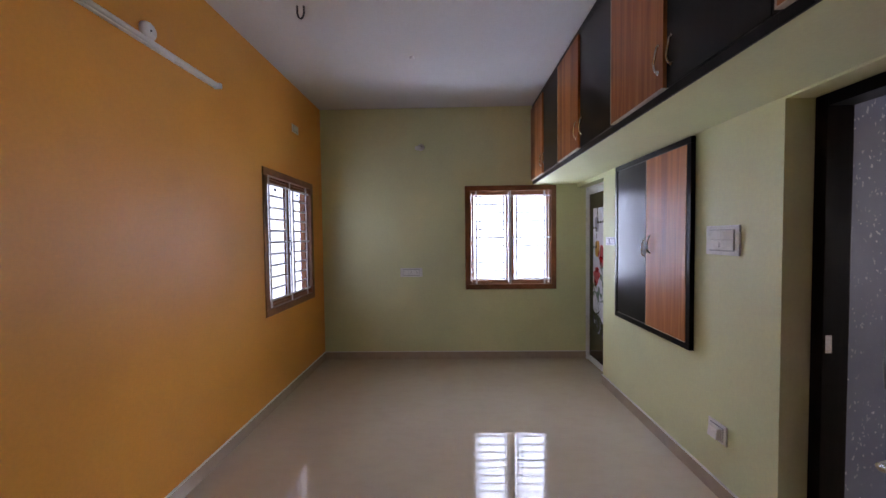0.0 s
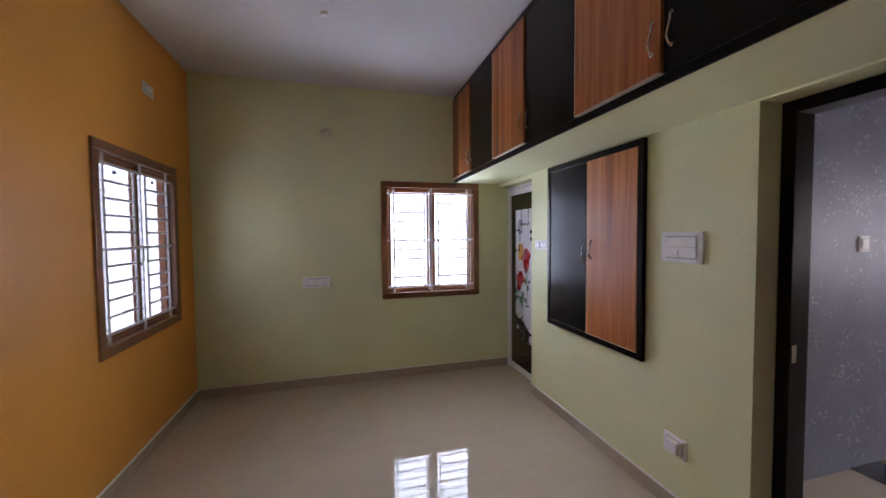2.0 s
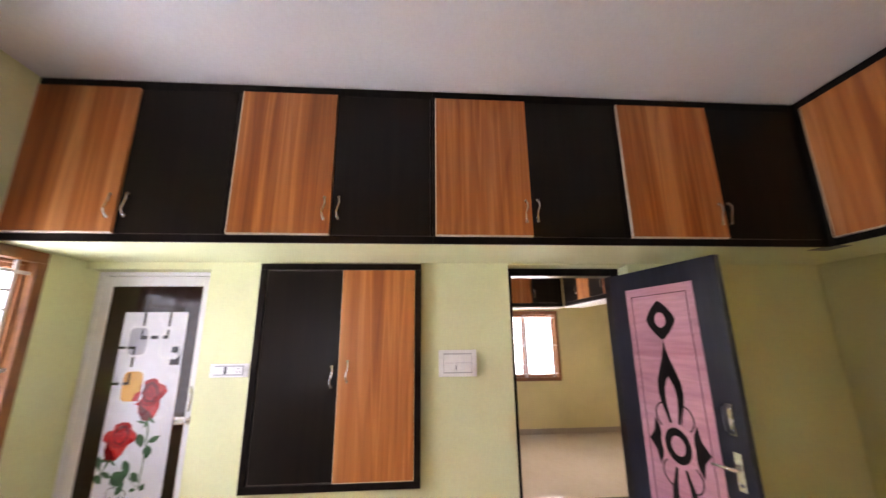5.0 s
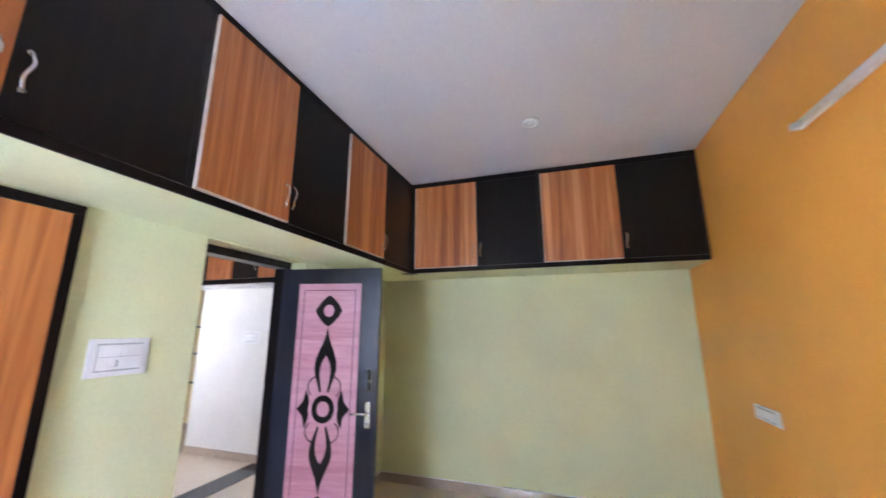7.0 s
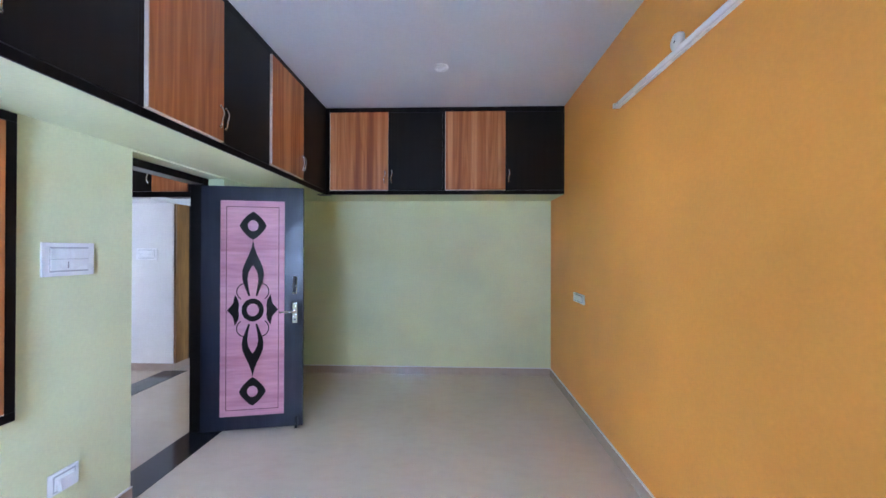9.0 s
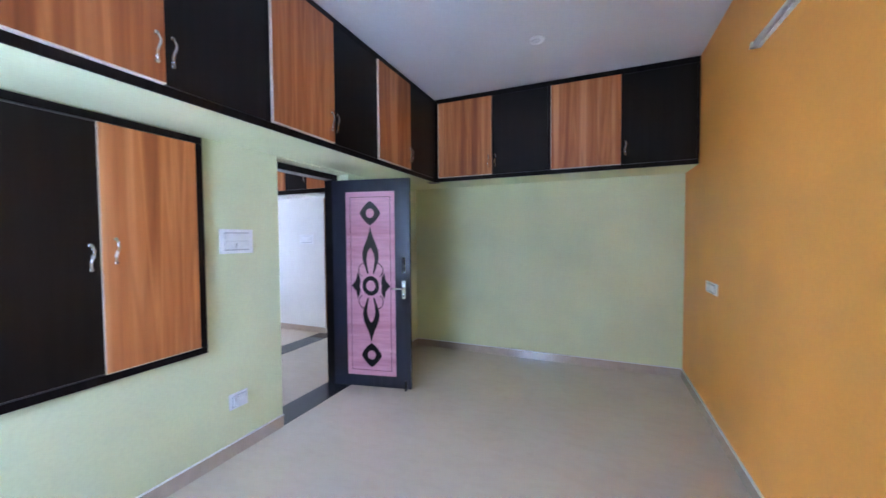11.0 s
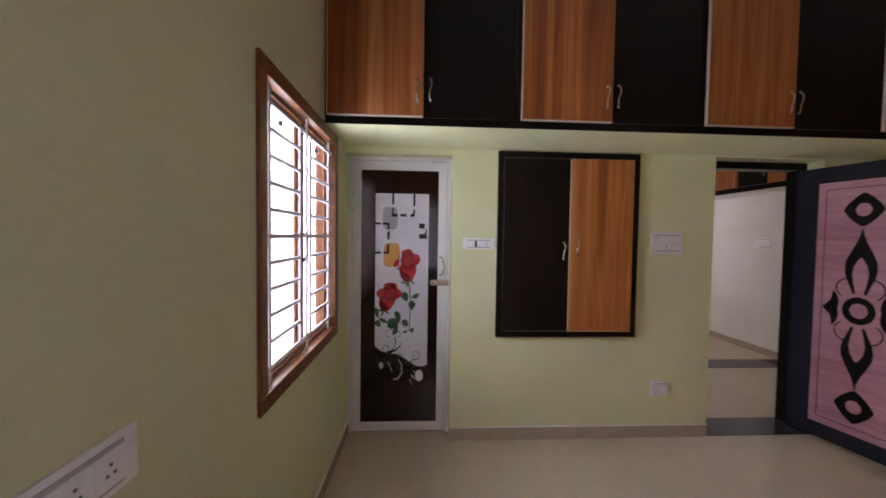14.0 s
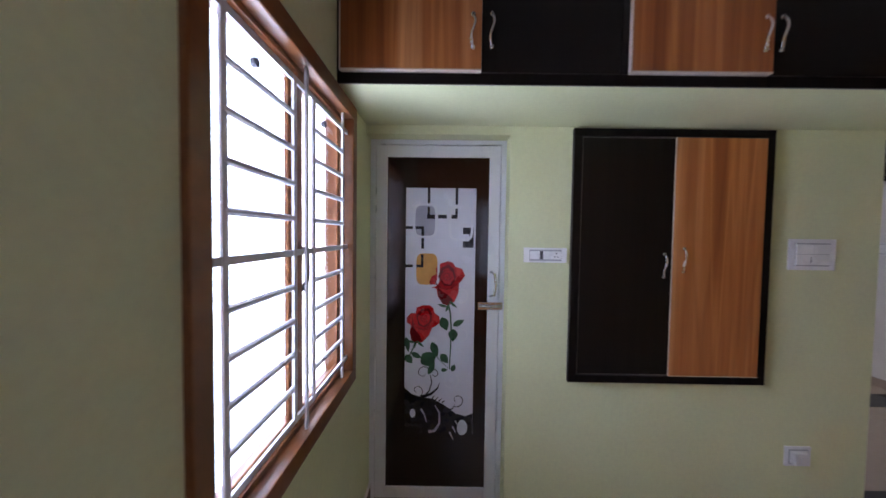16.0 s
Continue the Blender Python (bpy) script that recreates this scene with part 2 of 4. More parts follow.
def box(x0, x1, y0, y1, z0, z1, bev=0.0, bm=None):
    b2 = bmesh.new()
    bmesh.ops.create_cube(b2, size=1)
    for v in b2.verts:
        v.co = ((x0 + x1) / 2 + v.co.x * (x1 - x0), (y0 + y1) / 2 + v.co.y * (y1 - y0), (z0 + z1) / 2 + v.co.z * (z1 - z0))
    if bev:
        bmesh.ops.bevel(b2, geom=b2.edges[:], offset=bev, segments=2, affect='EDGES', profile=0.6)
    if bm is None:
        return b2
    me = bpy.data.meshes.new("tmp")
    b2.to_mesh(me)
    b2.free()
    bm.from_mesh(me)
    bpy.data.meshes.remove(me)
    return bm


def boxes(*rows, bev=0.0):
    bm = bmesh.new()
    for r in rows:
        box(*r, bev=bev, bm=bm)
    return bm


def tube(points, r, n=10, bm=None, flat=1.0):
    """A round rod swept along points."""
    bm = bm or bmesh.new()
    pts = [Vector(p) for p in points]
    rings = []
    ref = Vector((0.31, 0.47, 0.83))
    for i, p in enumerate(pts):
        d = (pts[min(i + 1, len(pts) - 1)] - pts[max(i - 1, 0)]).normalized()
        a = d.cross(ref).normalized()
        c = d.cross(a)
        rad = r[i] if isinstance(r, (list, tuple)) else r
        rings.append([bm.verts.new(p + rad * (math.cos(k * math.tau / n) * a + flat * math.sin(k * math.tau / n) * c)) for k in range(n)])
    for q, s in zip(rings, rings[1:]):
        for k in range(n):
            bm.faces.new((q[k], q[(k + 1) % n], s[(k + 1) % n], s[k]))
    bm.faces.new(rings[0])
    bm.faces.new(rings[-1][::-1])
    return bm


def lathe(profile, at, axis="z", n=28):
    """A turned shape: (radius, height) pairs about an axis through at."""
    bm = bmesh.new()
    rings = []
    for r, h in profile:
        ring = []
        for k in range(n):
            a = k * math.tau / n
            p = Vector((r * math.cos(a), r * math.sin(a), h))
            if axis == "x":
                p = Vector((h, p.x, p.y))
            elif axis == "y":
                p = Vector((p.x, h, p.y))
            ring.append(bm.verts.new(p + Vector(at)))
        rings.append(ring)
    for q, s in zip(rings, rings[1:]):
        for k in range(n):
            bm.faces.new((q[k], q[(k + 1) % n], s[(k + 1) % n], s[k]))
    bm.faces.new(rings[0])
    bm.faces.new(rings[-1])
    return bm


def prism(outline, place, thick, bm=None):
    """A flat shape of (u, v) corners; place(u, v, w) gives its 3D points."""
    bm = bm or bmesh.new()
    lo = [bm.verts.new(place(u, v, 0)) for u, v in outline]
    hi = [bm.verts.new(place(u, v, thick)) for u, v in outline]
    bm.faces.new(lo[::-1])
    bm.faces.new(hi)
    n = len(outline)
    for k in range(n):
        bm.faces.new((lo[k], lo[(k + 1) % n], hi[(k + 1) % n], hi[k]))
    return bm


def band(outer, inner, place, thick, bm=None):
    """A flat ring between two loops of the same count."""
    bm = bm or bmesh.new()
    n = len(outer)
    rows = [[bm.verts.new(place(u, v, w)) for u, v in loop] for loop, w in ((outer, 0), (outer, thick), (inner, thick), (inner, 0))]
    for a in range(4):
        q, s = rows[a], rows[(a + 1) % 4]
        for k in range(n):
            bm.faces.new((q[k], q[(k + 1) % n], s[(k + 1) % n], s[k]))
    return bm


def oval(cx, cy, rx, ry, n=28, turn=0.0):
    c, s = math.cos(turn), math.sin(turn)
    return [(cx + rx * math.cos(a) * c - ry * math.sin(a) * s, cy + rx * math.cos(a) * s + ry * math.sin(a) * c) for a in (k * math.tau / n for k in range(n))]


def squircle(cx, cy, rx, ry, power, n=40):
    out = []
    for k in range(n):
        a = k * math.tau / n
        c, s = math.cos(a), math.sin(a)
        out.append((cx + rx * math.copysign(abs(c) ** power, c), cy + ry * math.copysign(abs(s) ** power, s)))
    return out


def leaf_shape(cx, cy, length, width, turn, n=12):
    c, s = math.cos(turn), math.sin(turn)
    pts = [(length * (k / n - 0.5), width * math.sin(math.pi * (k / n) ** 0.8)) for k in range(n + 1)]
    pts += [(u, -v) for u, v in pts[-2:0:-1]]
    return [(cx + u * c - v * s, cy + u * s + v * c) for u, v in pts]


FLAME = ((0, 0.40), (0.12, 0.62), (0.26, 0.90), (0.38, 1.0), (0.5, 0.93), (0.62, 0.68), (0.75, 0.36), (0.88, 0.12), (1, 0.0))
SEED = ((0, 0.50), (0.3, 0.84), (0.55, 1.0), (0.75, 0.82), (0.9, 0.42), (1, 0.0))


def flame(cx, base, tip, half, profile, n=20):
    """A petal from base to tip; profile rows give its width along the way."""
    def width(q):
        for (a, wa), (b, wb) in zip(profile, profile[1:]):
            if q <= b:
                return wa + (wb - wa) * (q - a) / (b - a)
        return 0.0
    side = [(half * width(k / n), base + (tip - base) * k / n) for k in range(n + 1)]
    return [(cx + w, v) for w, v in side] + [(cx - w, v) for w, v in side[-2::-1]]


def swirl(cx, cy, r0, r1, a0, a1, n=26):
    return [(cx + (r0 + (r1 - r0) * k / n) * math.cos(a0 + (a1 - a0) * k / n), cy + (r0 + (r1 - r0) * k / n) * math.sin(a0 + (a1 - a0) * k / n)) for k in range(n + 1)]


def ribbon(path, w0, w1, place, thick, bm=None):
    """A flat stroke along a path, its width going from w0 to w1."""
    left, right = [], []
    for i, (u, v) in enumerate(path):
        a, b = path[max(i - 1, 0)], path[min(i + 1, len(path) - 1)]
        du, dv = b[0] - a[0], b[1] - a[1]
        d = math.hypot(du, dv) or 1
        w = (w0 + (w1 - w0) * i / (len(path) - 1)) / 2
        left.append((u - dv / d * w, v + du / d * w))
        right.append((u + dv / d * w, v - du / d * w))
    bm = bm or bmesh.new()
    lo = [[bm.verts.new(place(u, v, t)) for u, v in side] for side in (left, right) for t in (0, thick)]
    l0, l1, r0, r1 = lo
    for k in range(len(path) - 1):
        bm.faces.new((l1[k], l1[k + 1], r1[k + 1], r1[k]))
        bm.faces.new((l0[k], r0[k], r0[k + 1], l0[k + 1]))
        bm.faces.new((l0[k], l0[k + 1], l1[k + 1], l1[k]))
        bm.faces.new((r0[k], r1[k], r1[k + 1], r0[k + 1]))
    return bm


# ---- the room: plan in metres ----
XO, XR, XB = -1.205, 1.912, 2.02        # orange wall, door wall, bathroom recess
Y0, Y1, H = -0.08, 4.99, 3.075         # back wall, window wall, ceiling
XL, YL, ZL = 1.37, 0.473, 2.13         # loft faces and underside
XH = 2.15                              # hall side of the door wall
DY0, DY1 = 1.385, 2.252                # doorway
W1 = (0.555, 1.660, 0.862, 2.124)      # window in the far wall
W2 = (3.585, 4.665, 0.835, 2.126)      # window in the orange wall
W3 = (0.30, 2.10, 0.86, 2.08)          # window in the hall
XF, YS, YN = 6.10, -0.88, 3.75         # hall far wall and ends

setting("floor", boxes((XO - 0.25, XF + 0.25, Y0 - 1.1, Y1 + 0.25, -0.15, 0.0)), FLOOR, "polished beige vitrified tile floor", "floor")
setting("ceiling", boxes((XO - 0.25, XF + 0.25, Y0 - 1.1, Y1 + 0.25, H, H + 0.15)), WHITE, "white painted ceiling", "ceiling")


def wall_y(y0, y1, x0, x1, hole):
    a, b, c, d = hole
    return boxes((x0, a, y0, y1, 0, H), (b, x1, y0, y1, 0, H), (a, b, y0, y1, 0, c), (a, b, y0, y1, d, H))


def wall_x(x0, x1, y0, y1, hole):
    a, b, c, d = hole
    rows = [(x0, x1, y0, a, 0, H), (x0, x1, b, y1, 0, H), (x0, x1, a, b, d, H)]
    if c > 0:
        rows.append((x0, x1, a, b, 0, c))
    return boxes(*rows)


INS = 0.03
setting("wall_north", wall_y(Y1, Y1 + 0.12, XO - 0.23, XF, (W1[0] + INS, W1[1] - INS, W1[2] + INS, W1[3] - INS)), GREEN, "pale lime green painted wall with a window", "wall")
setting("wall_west", wall_x(XO - 0.12, XO, Y0 - 0.2, Y1, (W2[0] + INS, W2[1] - INS, W2[2] + INS, W2[3] - INS)), ORANGE, "bright orange painted wall with a window", "wall")
setting("wall_south", boxes((XO, XH, Y0 - 0.2, Y0, 0, H)), GREEN, "pale lime green painted wall below the loft", "wall")
setting("wall_east", boxes((XR, XH, Y0, DY0, 0, H), (XR, XH, DY1, 4.222, 0, H), (XR, XH, DY0, DY1, 2.12, H),
                           (XB + 0.04, XH, 4.222, Y1, 0, H), (XR, XB + 0.04, 4.222, Y1, 2.084, H)), GREEN, "pale lime green painted wall with doorway and built-in cupboard", "wall")
setting("loft_slab", boxes((XL + 0.012, XR, Y0, Y1, ZL, ZL + 0.035), (XO, XL + 0.012, Y0, YL - 0.012, ZL, ZL + 0.035)), GREEN, "green painted concrete loft slab", "loft slab")

# baseboards
SK, ST = 0.09, 0.012
setting("baseboard_north", boxes((XO + ST, XB, Y1 - ST, Y1, 0, SK), bev=0.002), SKIRT, "beige tile skirting", "baseboard")
setting("baseboard_west", boxes((XO, XO + ST, Y0 + ST, Y1, 0, SK), bev=0.002), SKIRT, "beige tile skirting along the orange wall", "baseboard")
setting("baseboard_south", boxes((XO, XR, Y0, Y0 + ST, 0, SK), bev=0.002), SKIRT, "beige tile skirting", "baseboard")
setting("baseboard_east", boxes((XR - ST, XR, Y0 + ST, DY0, 0, SK), (XR - ST, XR, DY1, 4.222, 0, SK), bev=0.002), SKIRT, "beige tile skirting", "baseboard")
setting("trim", boxes((XO + ST, XB, Y1 - ST - 0.002, Y1, SK, SK + 0.006), (XO, XO + ST + 0.002, Y0 + ST, Y1, SK, SK + 0.006), (XO, XR, Y0, Y0 + ST + 0.002, SK, SK + 0.006),
                     (XR - ST - 0.002, XR, Y0 + ST, DY0, SK, SK + 0.006), (XR - ST - 0.002, XR, DY1, 4.222, SK, SK + 0.006)), CREAM, "thin pale strip on top of the skirting", "trim")
setting("door_sill", boxes((XR - 0.004, XH + 0.02, DY0, DY1, -0.01, 0.004)), GRANITE, "black polished granite door sill", "sill")

# ---- hall beyond the doorway ----
setting("hall_wall_east", wall_x(XF, XF + 0.12, YS - 0.2, Y1, W3), YELLOW, "pale yellow painted hall wall with a window", "wall")
setting("hall_wall_south", boxes((XH, XF, YS - 0.2, YS, 0, H)), YELLOW, "pale yellow painted hall wall", "wall")
setting("hall_wall_north", boxes((3.68, XF, YN, YN + 0.2, 0, H)), YELLOW, "pale yellow painted hall wall", "wall")
setting("hall_pier", boxes((3.50, 4.75, YS, -0.06, 0, H)), CREAM, "off-white painted wall block in the hall", "wall")
setting("hall_grey_wall", boxes((XH, 3.68, 2.60, 2.85, 0, H)), GREYWALL, "grey-blue wallpapered wall with pale flecks", "wall")
setting("hall_sill", boxes((3.32, 3.60, -0.06, 2.60, -0.01, 0.004)), GRANITE, "black granite strip across the hall floor", "sill")
setting("hall_baseboard", boxes((3.50, 4.75, -0.06, -0.06 + ST, 0, SK), (XF - ST, XF, YS, 2.6, 0, SK), (3.50 - ST, 3.50, YS, -0.06, 0, SK),
                                (4.75, XF, YS, YS + ST, 0, SK), bev=0.002), SKIRT, "beige tile skirting in the hall", "baseboard")


# ---- daylight backdrops ----
def backdrop(name, corners, uv, material, label):
    me = bpy.data.meshes.new(name)
    me.from_pydata(corners, [], [(0, 1, 2, 3)])
    layer = me.uv_layers.new()
    for i, c in enumerate(((0, 0), (uv[0], 0), uv, (0, uv[1]))):
        layer.data[i].uv = c
    me.materials.append(material)
    ob = new(name, me)
    tagged(ob, label, "backdrop", kind="structure")


backdrop("backdrop_north", [(-0.8, 8.5, -7.0), (12, 8.5, -7.0), (12, 8.5, 6), (-0.8, 8.5, 6)], (12.8, 13), DAY, "overexposed pale daylight and far building")
backdrop("backdrop_west", [(-4.5, -4, -7.0), (-4.5, 8.5, -7.0), (-4.5, 8.5, 6), (-4.5, -4, 6)], (12.5, 13), DAYWEST, "overexposed pale daylight and lattice wall of a near building")
# dimmer panel split from the north glow to cut light on the bathroom door
backdrop("backdrop_northwest", [(-4.5, 8.5, -7.0), (-0.8, 8.5, -7.0), (-0.8, 8.5, 6), (-4.5, 8.5, 6)], (3.7, 13), DAYWEST, "glowing lattice wall panel, added dimmer to cut daylight on the bathroom door")
backdrop("backdrop_east", [(9.5, -6, -7.0), (9.5, 8.5, -7.0), (9.5, 8.5, 6), (9.5, -6, 6)], (14.5, 13), DAYHALL, "overexposed pale daylight outside the hall")


# ---- windows ----
def window(name, m, w, h, leaves, label):
    """Built in local axes: x along the wall, y outwards, z up, corner at the lower end."""
    win = thing(name, m, label, "window", kind="structure")
    f = 0.062

    def p(n, bm, mt, par=win, lab="", smooth=False):
        return part(n, bm, mt, par, lab, True, smooth)
    # outer frame, proud of the wall, with a moulded step
    p("window_frame", boxes((0, w, -0.014, 0.118, h - f, h), (0, w, -0.014, 0.118, 0, f), (0, f, -0.014, 0.118, f, h - f), (w - f, w, -0.014, 0.118, f, h - f), bev=0.005), BROWN)
    g = f + 0.018
    p("window_frame", boxes((f, w - f, 0.03, 0.060, h - g, h - f), (f, w - f, 0.03, 0.060, f, g), (f, g, 0.03, 0.060, g, h - g), (w - g, w - f, 0.03, 0.060, g, h - g), bev=0.004), BROWN)
    pitch = (w - 2 * g) / leaves
    for i in range(leaves):
        a, b = g + i * pitch, g + (i + 1) * pitch
        if i:
            p("mullion", box(a - 0.020, a + 0.020, 0.028, 0.060, g, h - g, 0.004), BROWN)
        a2, b2 = a + (0.022 if i else 0.002), b - (0.022 if i < leaves - 1 else 0.002)
        s = 0.030
        sash = p("sash", boxes((a2, b2, 0.044, 0.058, h - g - s, h - g), (a2, b2, 0.044, 0.058, g, g + s), (a2, a2 + s, 0.044, 0.058, g + s, h - g - s), (b2 - s, b2, 0.044, 0.058, g + s, h - g - s), bev=0.004), BROWN)
        pane = p("pane", box(a2 + s - 0.005, b2 - s + 0.005, 0.049, 0.052, g + s - 0.005, h - g - s + 0.005), GLASS, sash)
        pane.visible_shadow = False
        mid = (a2 + b2) / 2
        p("latch", lathe([(0.010, 0.002), (0.013, 0), (0.013, -0.012), (0.006, -0.016)], (mid, 0.044, h - g - s - 0.05), "y", 14), GREYP, sash, "small dark latch knob")
        # white bars
        l, r = a2 + 0.055, b2 - 0.055
        zb, zt = g + 0.045, h - g - 0.045
        for x, whole in ((l, i == 0), (r, i == leaves - 1)):
            lo_, hi_ = (f - 0.002, h - f + 0.002) if whole else (zb - 0.006, zt + 0.006)
            p("grille_upright", box(x - 0.010, x + 0.010, 0.010, 0.018, lo_, hi_, 0.001), GRILLE)
        if i:
            p("grille_upright", box(a - 0.009, a + 0.009, 0.004, 0.012, f - 0.002, h - f + 0.002, 0.001), GRILLE)
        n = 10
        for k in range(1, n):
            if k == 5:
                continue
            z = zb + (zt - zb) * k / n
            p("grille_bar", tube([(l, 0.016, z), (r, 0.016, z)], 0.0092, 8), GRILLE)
    zb, zt = g + 0.045, h - g - 0.045
    for z in (zb, (zb + zt) / 2, zt):
        p("grille_rail", box(f - 0.01, w - f + 0.01, 0.012, 0.020, z - 0.009, z + 0.009), GRILLE)
    # sash stay by the mullion
    p("stay", tube([(w / 2 + 0.02, 0.03, h * 0.40), (w / 2 + 0.02, 0.012, h * 0.43), (w / 2 + 0.02, 0.012, h * 0.49), (w / 2 + 0.02, 0.03, h * 0.51)], 0.007, 8), GREYP, win, "dark window stay")
    return win


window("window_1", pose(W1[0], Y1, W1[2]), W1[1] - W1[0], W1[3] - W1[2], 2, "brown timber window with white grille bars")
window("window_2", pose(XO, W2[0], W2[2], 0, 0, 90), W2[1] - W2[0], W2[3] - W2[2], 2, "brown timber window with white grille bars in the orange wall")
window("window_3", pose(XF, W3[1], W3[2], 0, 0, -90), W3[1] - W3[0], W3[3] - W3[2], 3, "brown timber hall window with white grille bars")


# ---- loft and wall cupboards ----
def s_handle(place, z0, z1, parent, label="chrome handle"):
    """A bowed S-shaped pull; place(u, w): u sideways, w out of the door."""
    pts = []
    for k in range(17):
        t = k / 16
        out = 0.003 + 0.017 * math.sin(math.pi * t) ** 0.4
        side = 0.007 * math.sin(2 * math.pi * t)
        x, y = place(side, out)
        pts.append((x, y, z0 + (z1 - z0) * t))
    bm = tube(pts, 0.0058, 8)
    for z in (z0, z1):
        x, y = place(0, 0.001)
        x2, y2 = place(0, 0.007)
        tube([(x, y, z), (x2, y2, z)], 0.009, 10, bm)
    return part("handle", bm, CHROME, parent, label, smooth=True)


def rect(fp, ua, ub, wa, wb, za, zb, bev=0.0):
    (xa, ya), (xb, yb) = fp(ua, wa), fp(ub, wb)
    return box(min(xa, xb), max(xa, xb), min(ya, yb), max(ya, yb), za, zb, bev)


def door_leaf(fp, ua, ub, za, zb, kind, parent, proud):
    mt = WOOD if kind == "wood" else DARK
    d = part("door", rect(fp, ua, ub, -0.016, proud, za, zb, 0.0015), mt, parent, "orange-brown wood grain door" if kind == "wood" else "dark wenge door")
    if kind == "wood":
        e = 0.005
        part("edge_band", rect(fp, ua - 0.001, ua + e, -0.012, proud + 0.0012, za, zb), EDGE, d, "pale edge banding")
        part("edge_band", rect(fp, ua + e, ub, -0.012, proud + 0.0012, za - 0.001, za + 0.004), EDGE, d, "pale edge banding")
    return d


def loft_unit(fp, u0, split, u1, label, depth, grip=(True, True)):
    """u0..split the wood door, split..u1 the dark one."""
    x, y = fp((u0 + u1) / 2, -depth / 2)
    zb, zt = ZL + 0.042, H - 0.058
    un = thing("loft_cabinet", (x, y, ZL + 0.036), label, "loft cabinet", "loft cabinets")
    a, b = min(u0, u1), max(u0, u1)
    part("body", rect(fp, a, b, -depth + 0.01, -0.018, ZL + 0.036, H - 0.002), BLACK, un)
    part("bottom_rail", rect(fp, a, b, -0.0175, -0.006, ZL - 0.002, zb - 0.003, 0.002), BLACK, un)
    part("top_rail", rect(fp, a, b, -0.0175, -0.004, zt + 0.003, H - 0.002, 0.002), BLACK, un)
    sgn = 1 if u1 > u0 else -1
    part("stile", rect(fp, u0, u0 + sgn * 0.016, -0.0175, -0.004, zb - 0.002, zt + 0.002, 0.002), BLACK, un)
    part("stile", rect(fp, u1, u1 - sgn * 0.016, -0.0175, -0.004, zb - 0.002, zt + 0.002, 0.002), BLACK, un)
    w = door_leaf(fp, u0 + sgn * 0.018, split - sgn * 0.001, zb, zt, "wood", un, 0.014)
    d = door_leaf(fp, split + sgn * 0.001, u1 - sgn * 0.018, zb, zt, "dark", un, -0.002)
    if grip[0]:
        s_handle(lambda s, o: fp(split - sgn * 0.035 + s, 0.014 + o), ZL + 0.125, ZL + 0.245, w)
    if grip[1]:
        s_handle(lambda s, o: fp(split + sgn * 0.038 + s, -0.002 + o), ZL + 0.135, ZL + 0.255, d)
    return un


side = lambda u, w: (XL - w, u)
back = lambda u, w: (u, YL + w)
SIDE = "loft cabinet, one wood-grain and one dark door,"
for u0, sp, u1 in ((4.985, 4.434, 3.889), (3.889, 3.345, 2.793), (2.793, 2.239, 1.682), (1.682, 1.090, 0.500)):
    loft_unit(side, u0, sp, u1, SIDE + " above doorway wall", 0.52)
BACK = "loft cabinet, one wood-grain and one dark door,"
loft_unit(back, 1.338, 0.690, 0.084, BACK + " end wall", 0.53)
loft_unit(back, 0.084, -0.575, -1.203, BACK + " beside orange wall", 0.53, (False, True))
corner = thing("loft_corner_post", (XL + 0.02, YL - 0.02, ZL), "dark post in the corner of the loft cabinets", "post")
part("post", boxes((1.3385, XL + 0.1, YL - 0.1, YL - 0.0045, ZL - 0.002, H - 0.002), (XL + 0.0045, XL + 0.1, YL - 0.0045, 0.4995, ZL - 0.002, H - 0.002)), BLACK, corner)

# wall cupboard
wc = thing("wall_cupboard", (XR, 3.374, 0.77), "built-in wall cupboard with one dark and one wood-grain door", "cupboard")
wf = lambda u, w: (XR - w, u)
CY0, CY1, CZ0, CZ1, F = 2.851, 3.895, 0.772, 2.118, 0.040
part("frame", rect(wf, CY0, CY1, 0.0, 0.030, CZ1 - F, CZ1, 0.003), BLACK, wc)
part("frame", rect(wf, CY0, CY1, 0.0, 0.030, CZ0, CZ0 + F, 0.003), BLACK, wc)
part("frame", rect(wf, CY0, CY0 + F, 0.0, 0.030, CZ0 + F, CZ1 - F, 0.003), BLACK, wc)
part("frame", rect(wf, CY1 - F, CY1, 0.0, 0.030, CZ0 + F, CZ1 - F, 0.003), BLACK, wc)
dd = part("door", rect(wf, 3.366, CY1 - F - 0.003, 0.001, 0.024, CZ0 + F + 0.003, CZ1 - F - 0.003, 0.002), DARK, wc, "dark wenge door")
for za, zb, ya, yb in ((CZ0 + F + 0.006, CZ0 + F + 0.008, 3.37, CY1 - F - 0.008), (CZ1 - F - 0.008, CZ1 - F - 0.006, 3.37, CY1 - F - 0.008), (CZ0 + F + 0.006, CZ1 - F - 0.006, CY1 - F - 0.008, CY1 - F - 0.006)):
    part("bead", rect(wf, ya, yb, 0.0235, 0.0248, za, zb), BEAD, dd, "thin pale bead line")
wd = part("door", rect(wf, CY0 + F + 0.002, 3.364, 0.001, 0.032, CZ0 + F + 0.004, CZ1 - F - 0.004, 0.002), WOOD, wc, "orange-brown wood grain door")
part("edge_band", rect(wf, 3.3640, 3.3655, 0.002, 0.0335, CZ0 + F + 0.004, CZ1 - F - 0.004), EDGE, wd, "pale edge banding")
part("edge_band", rect(wf, CY0 + F + 0.002, 3.364, 0.002, 0.0335, CZ0 + F + 0.0025, CZ0 + F + 0.006), EDGE, wd, "pale edge banding")
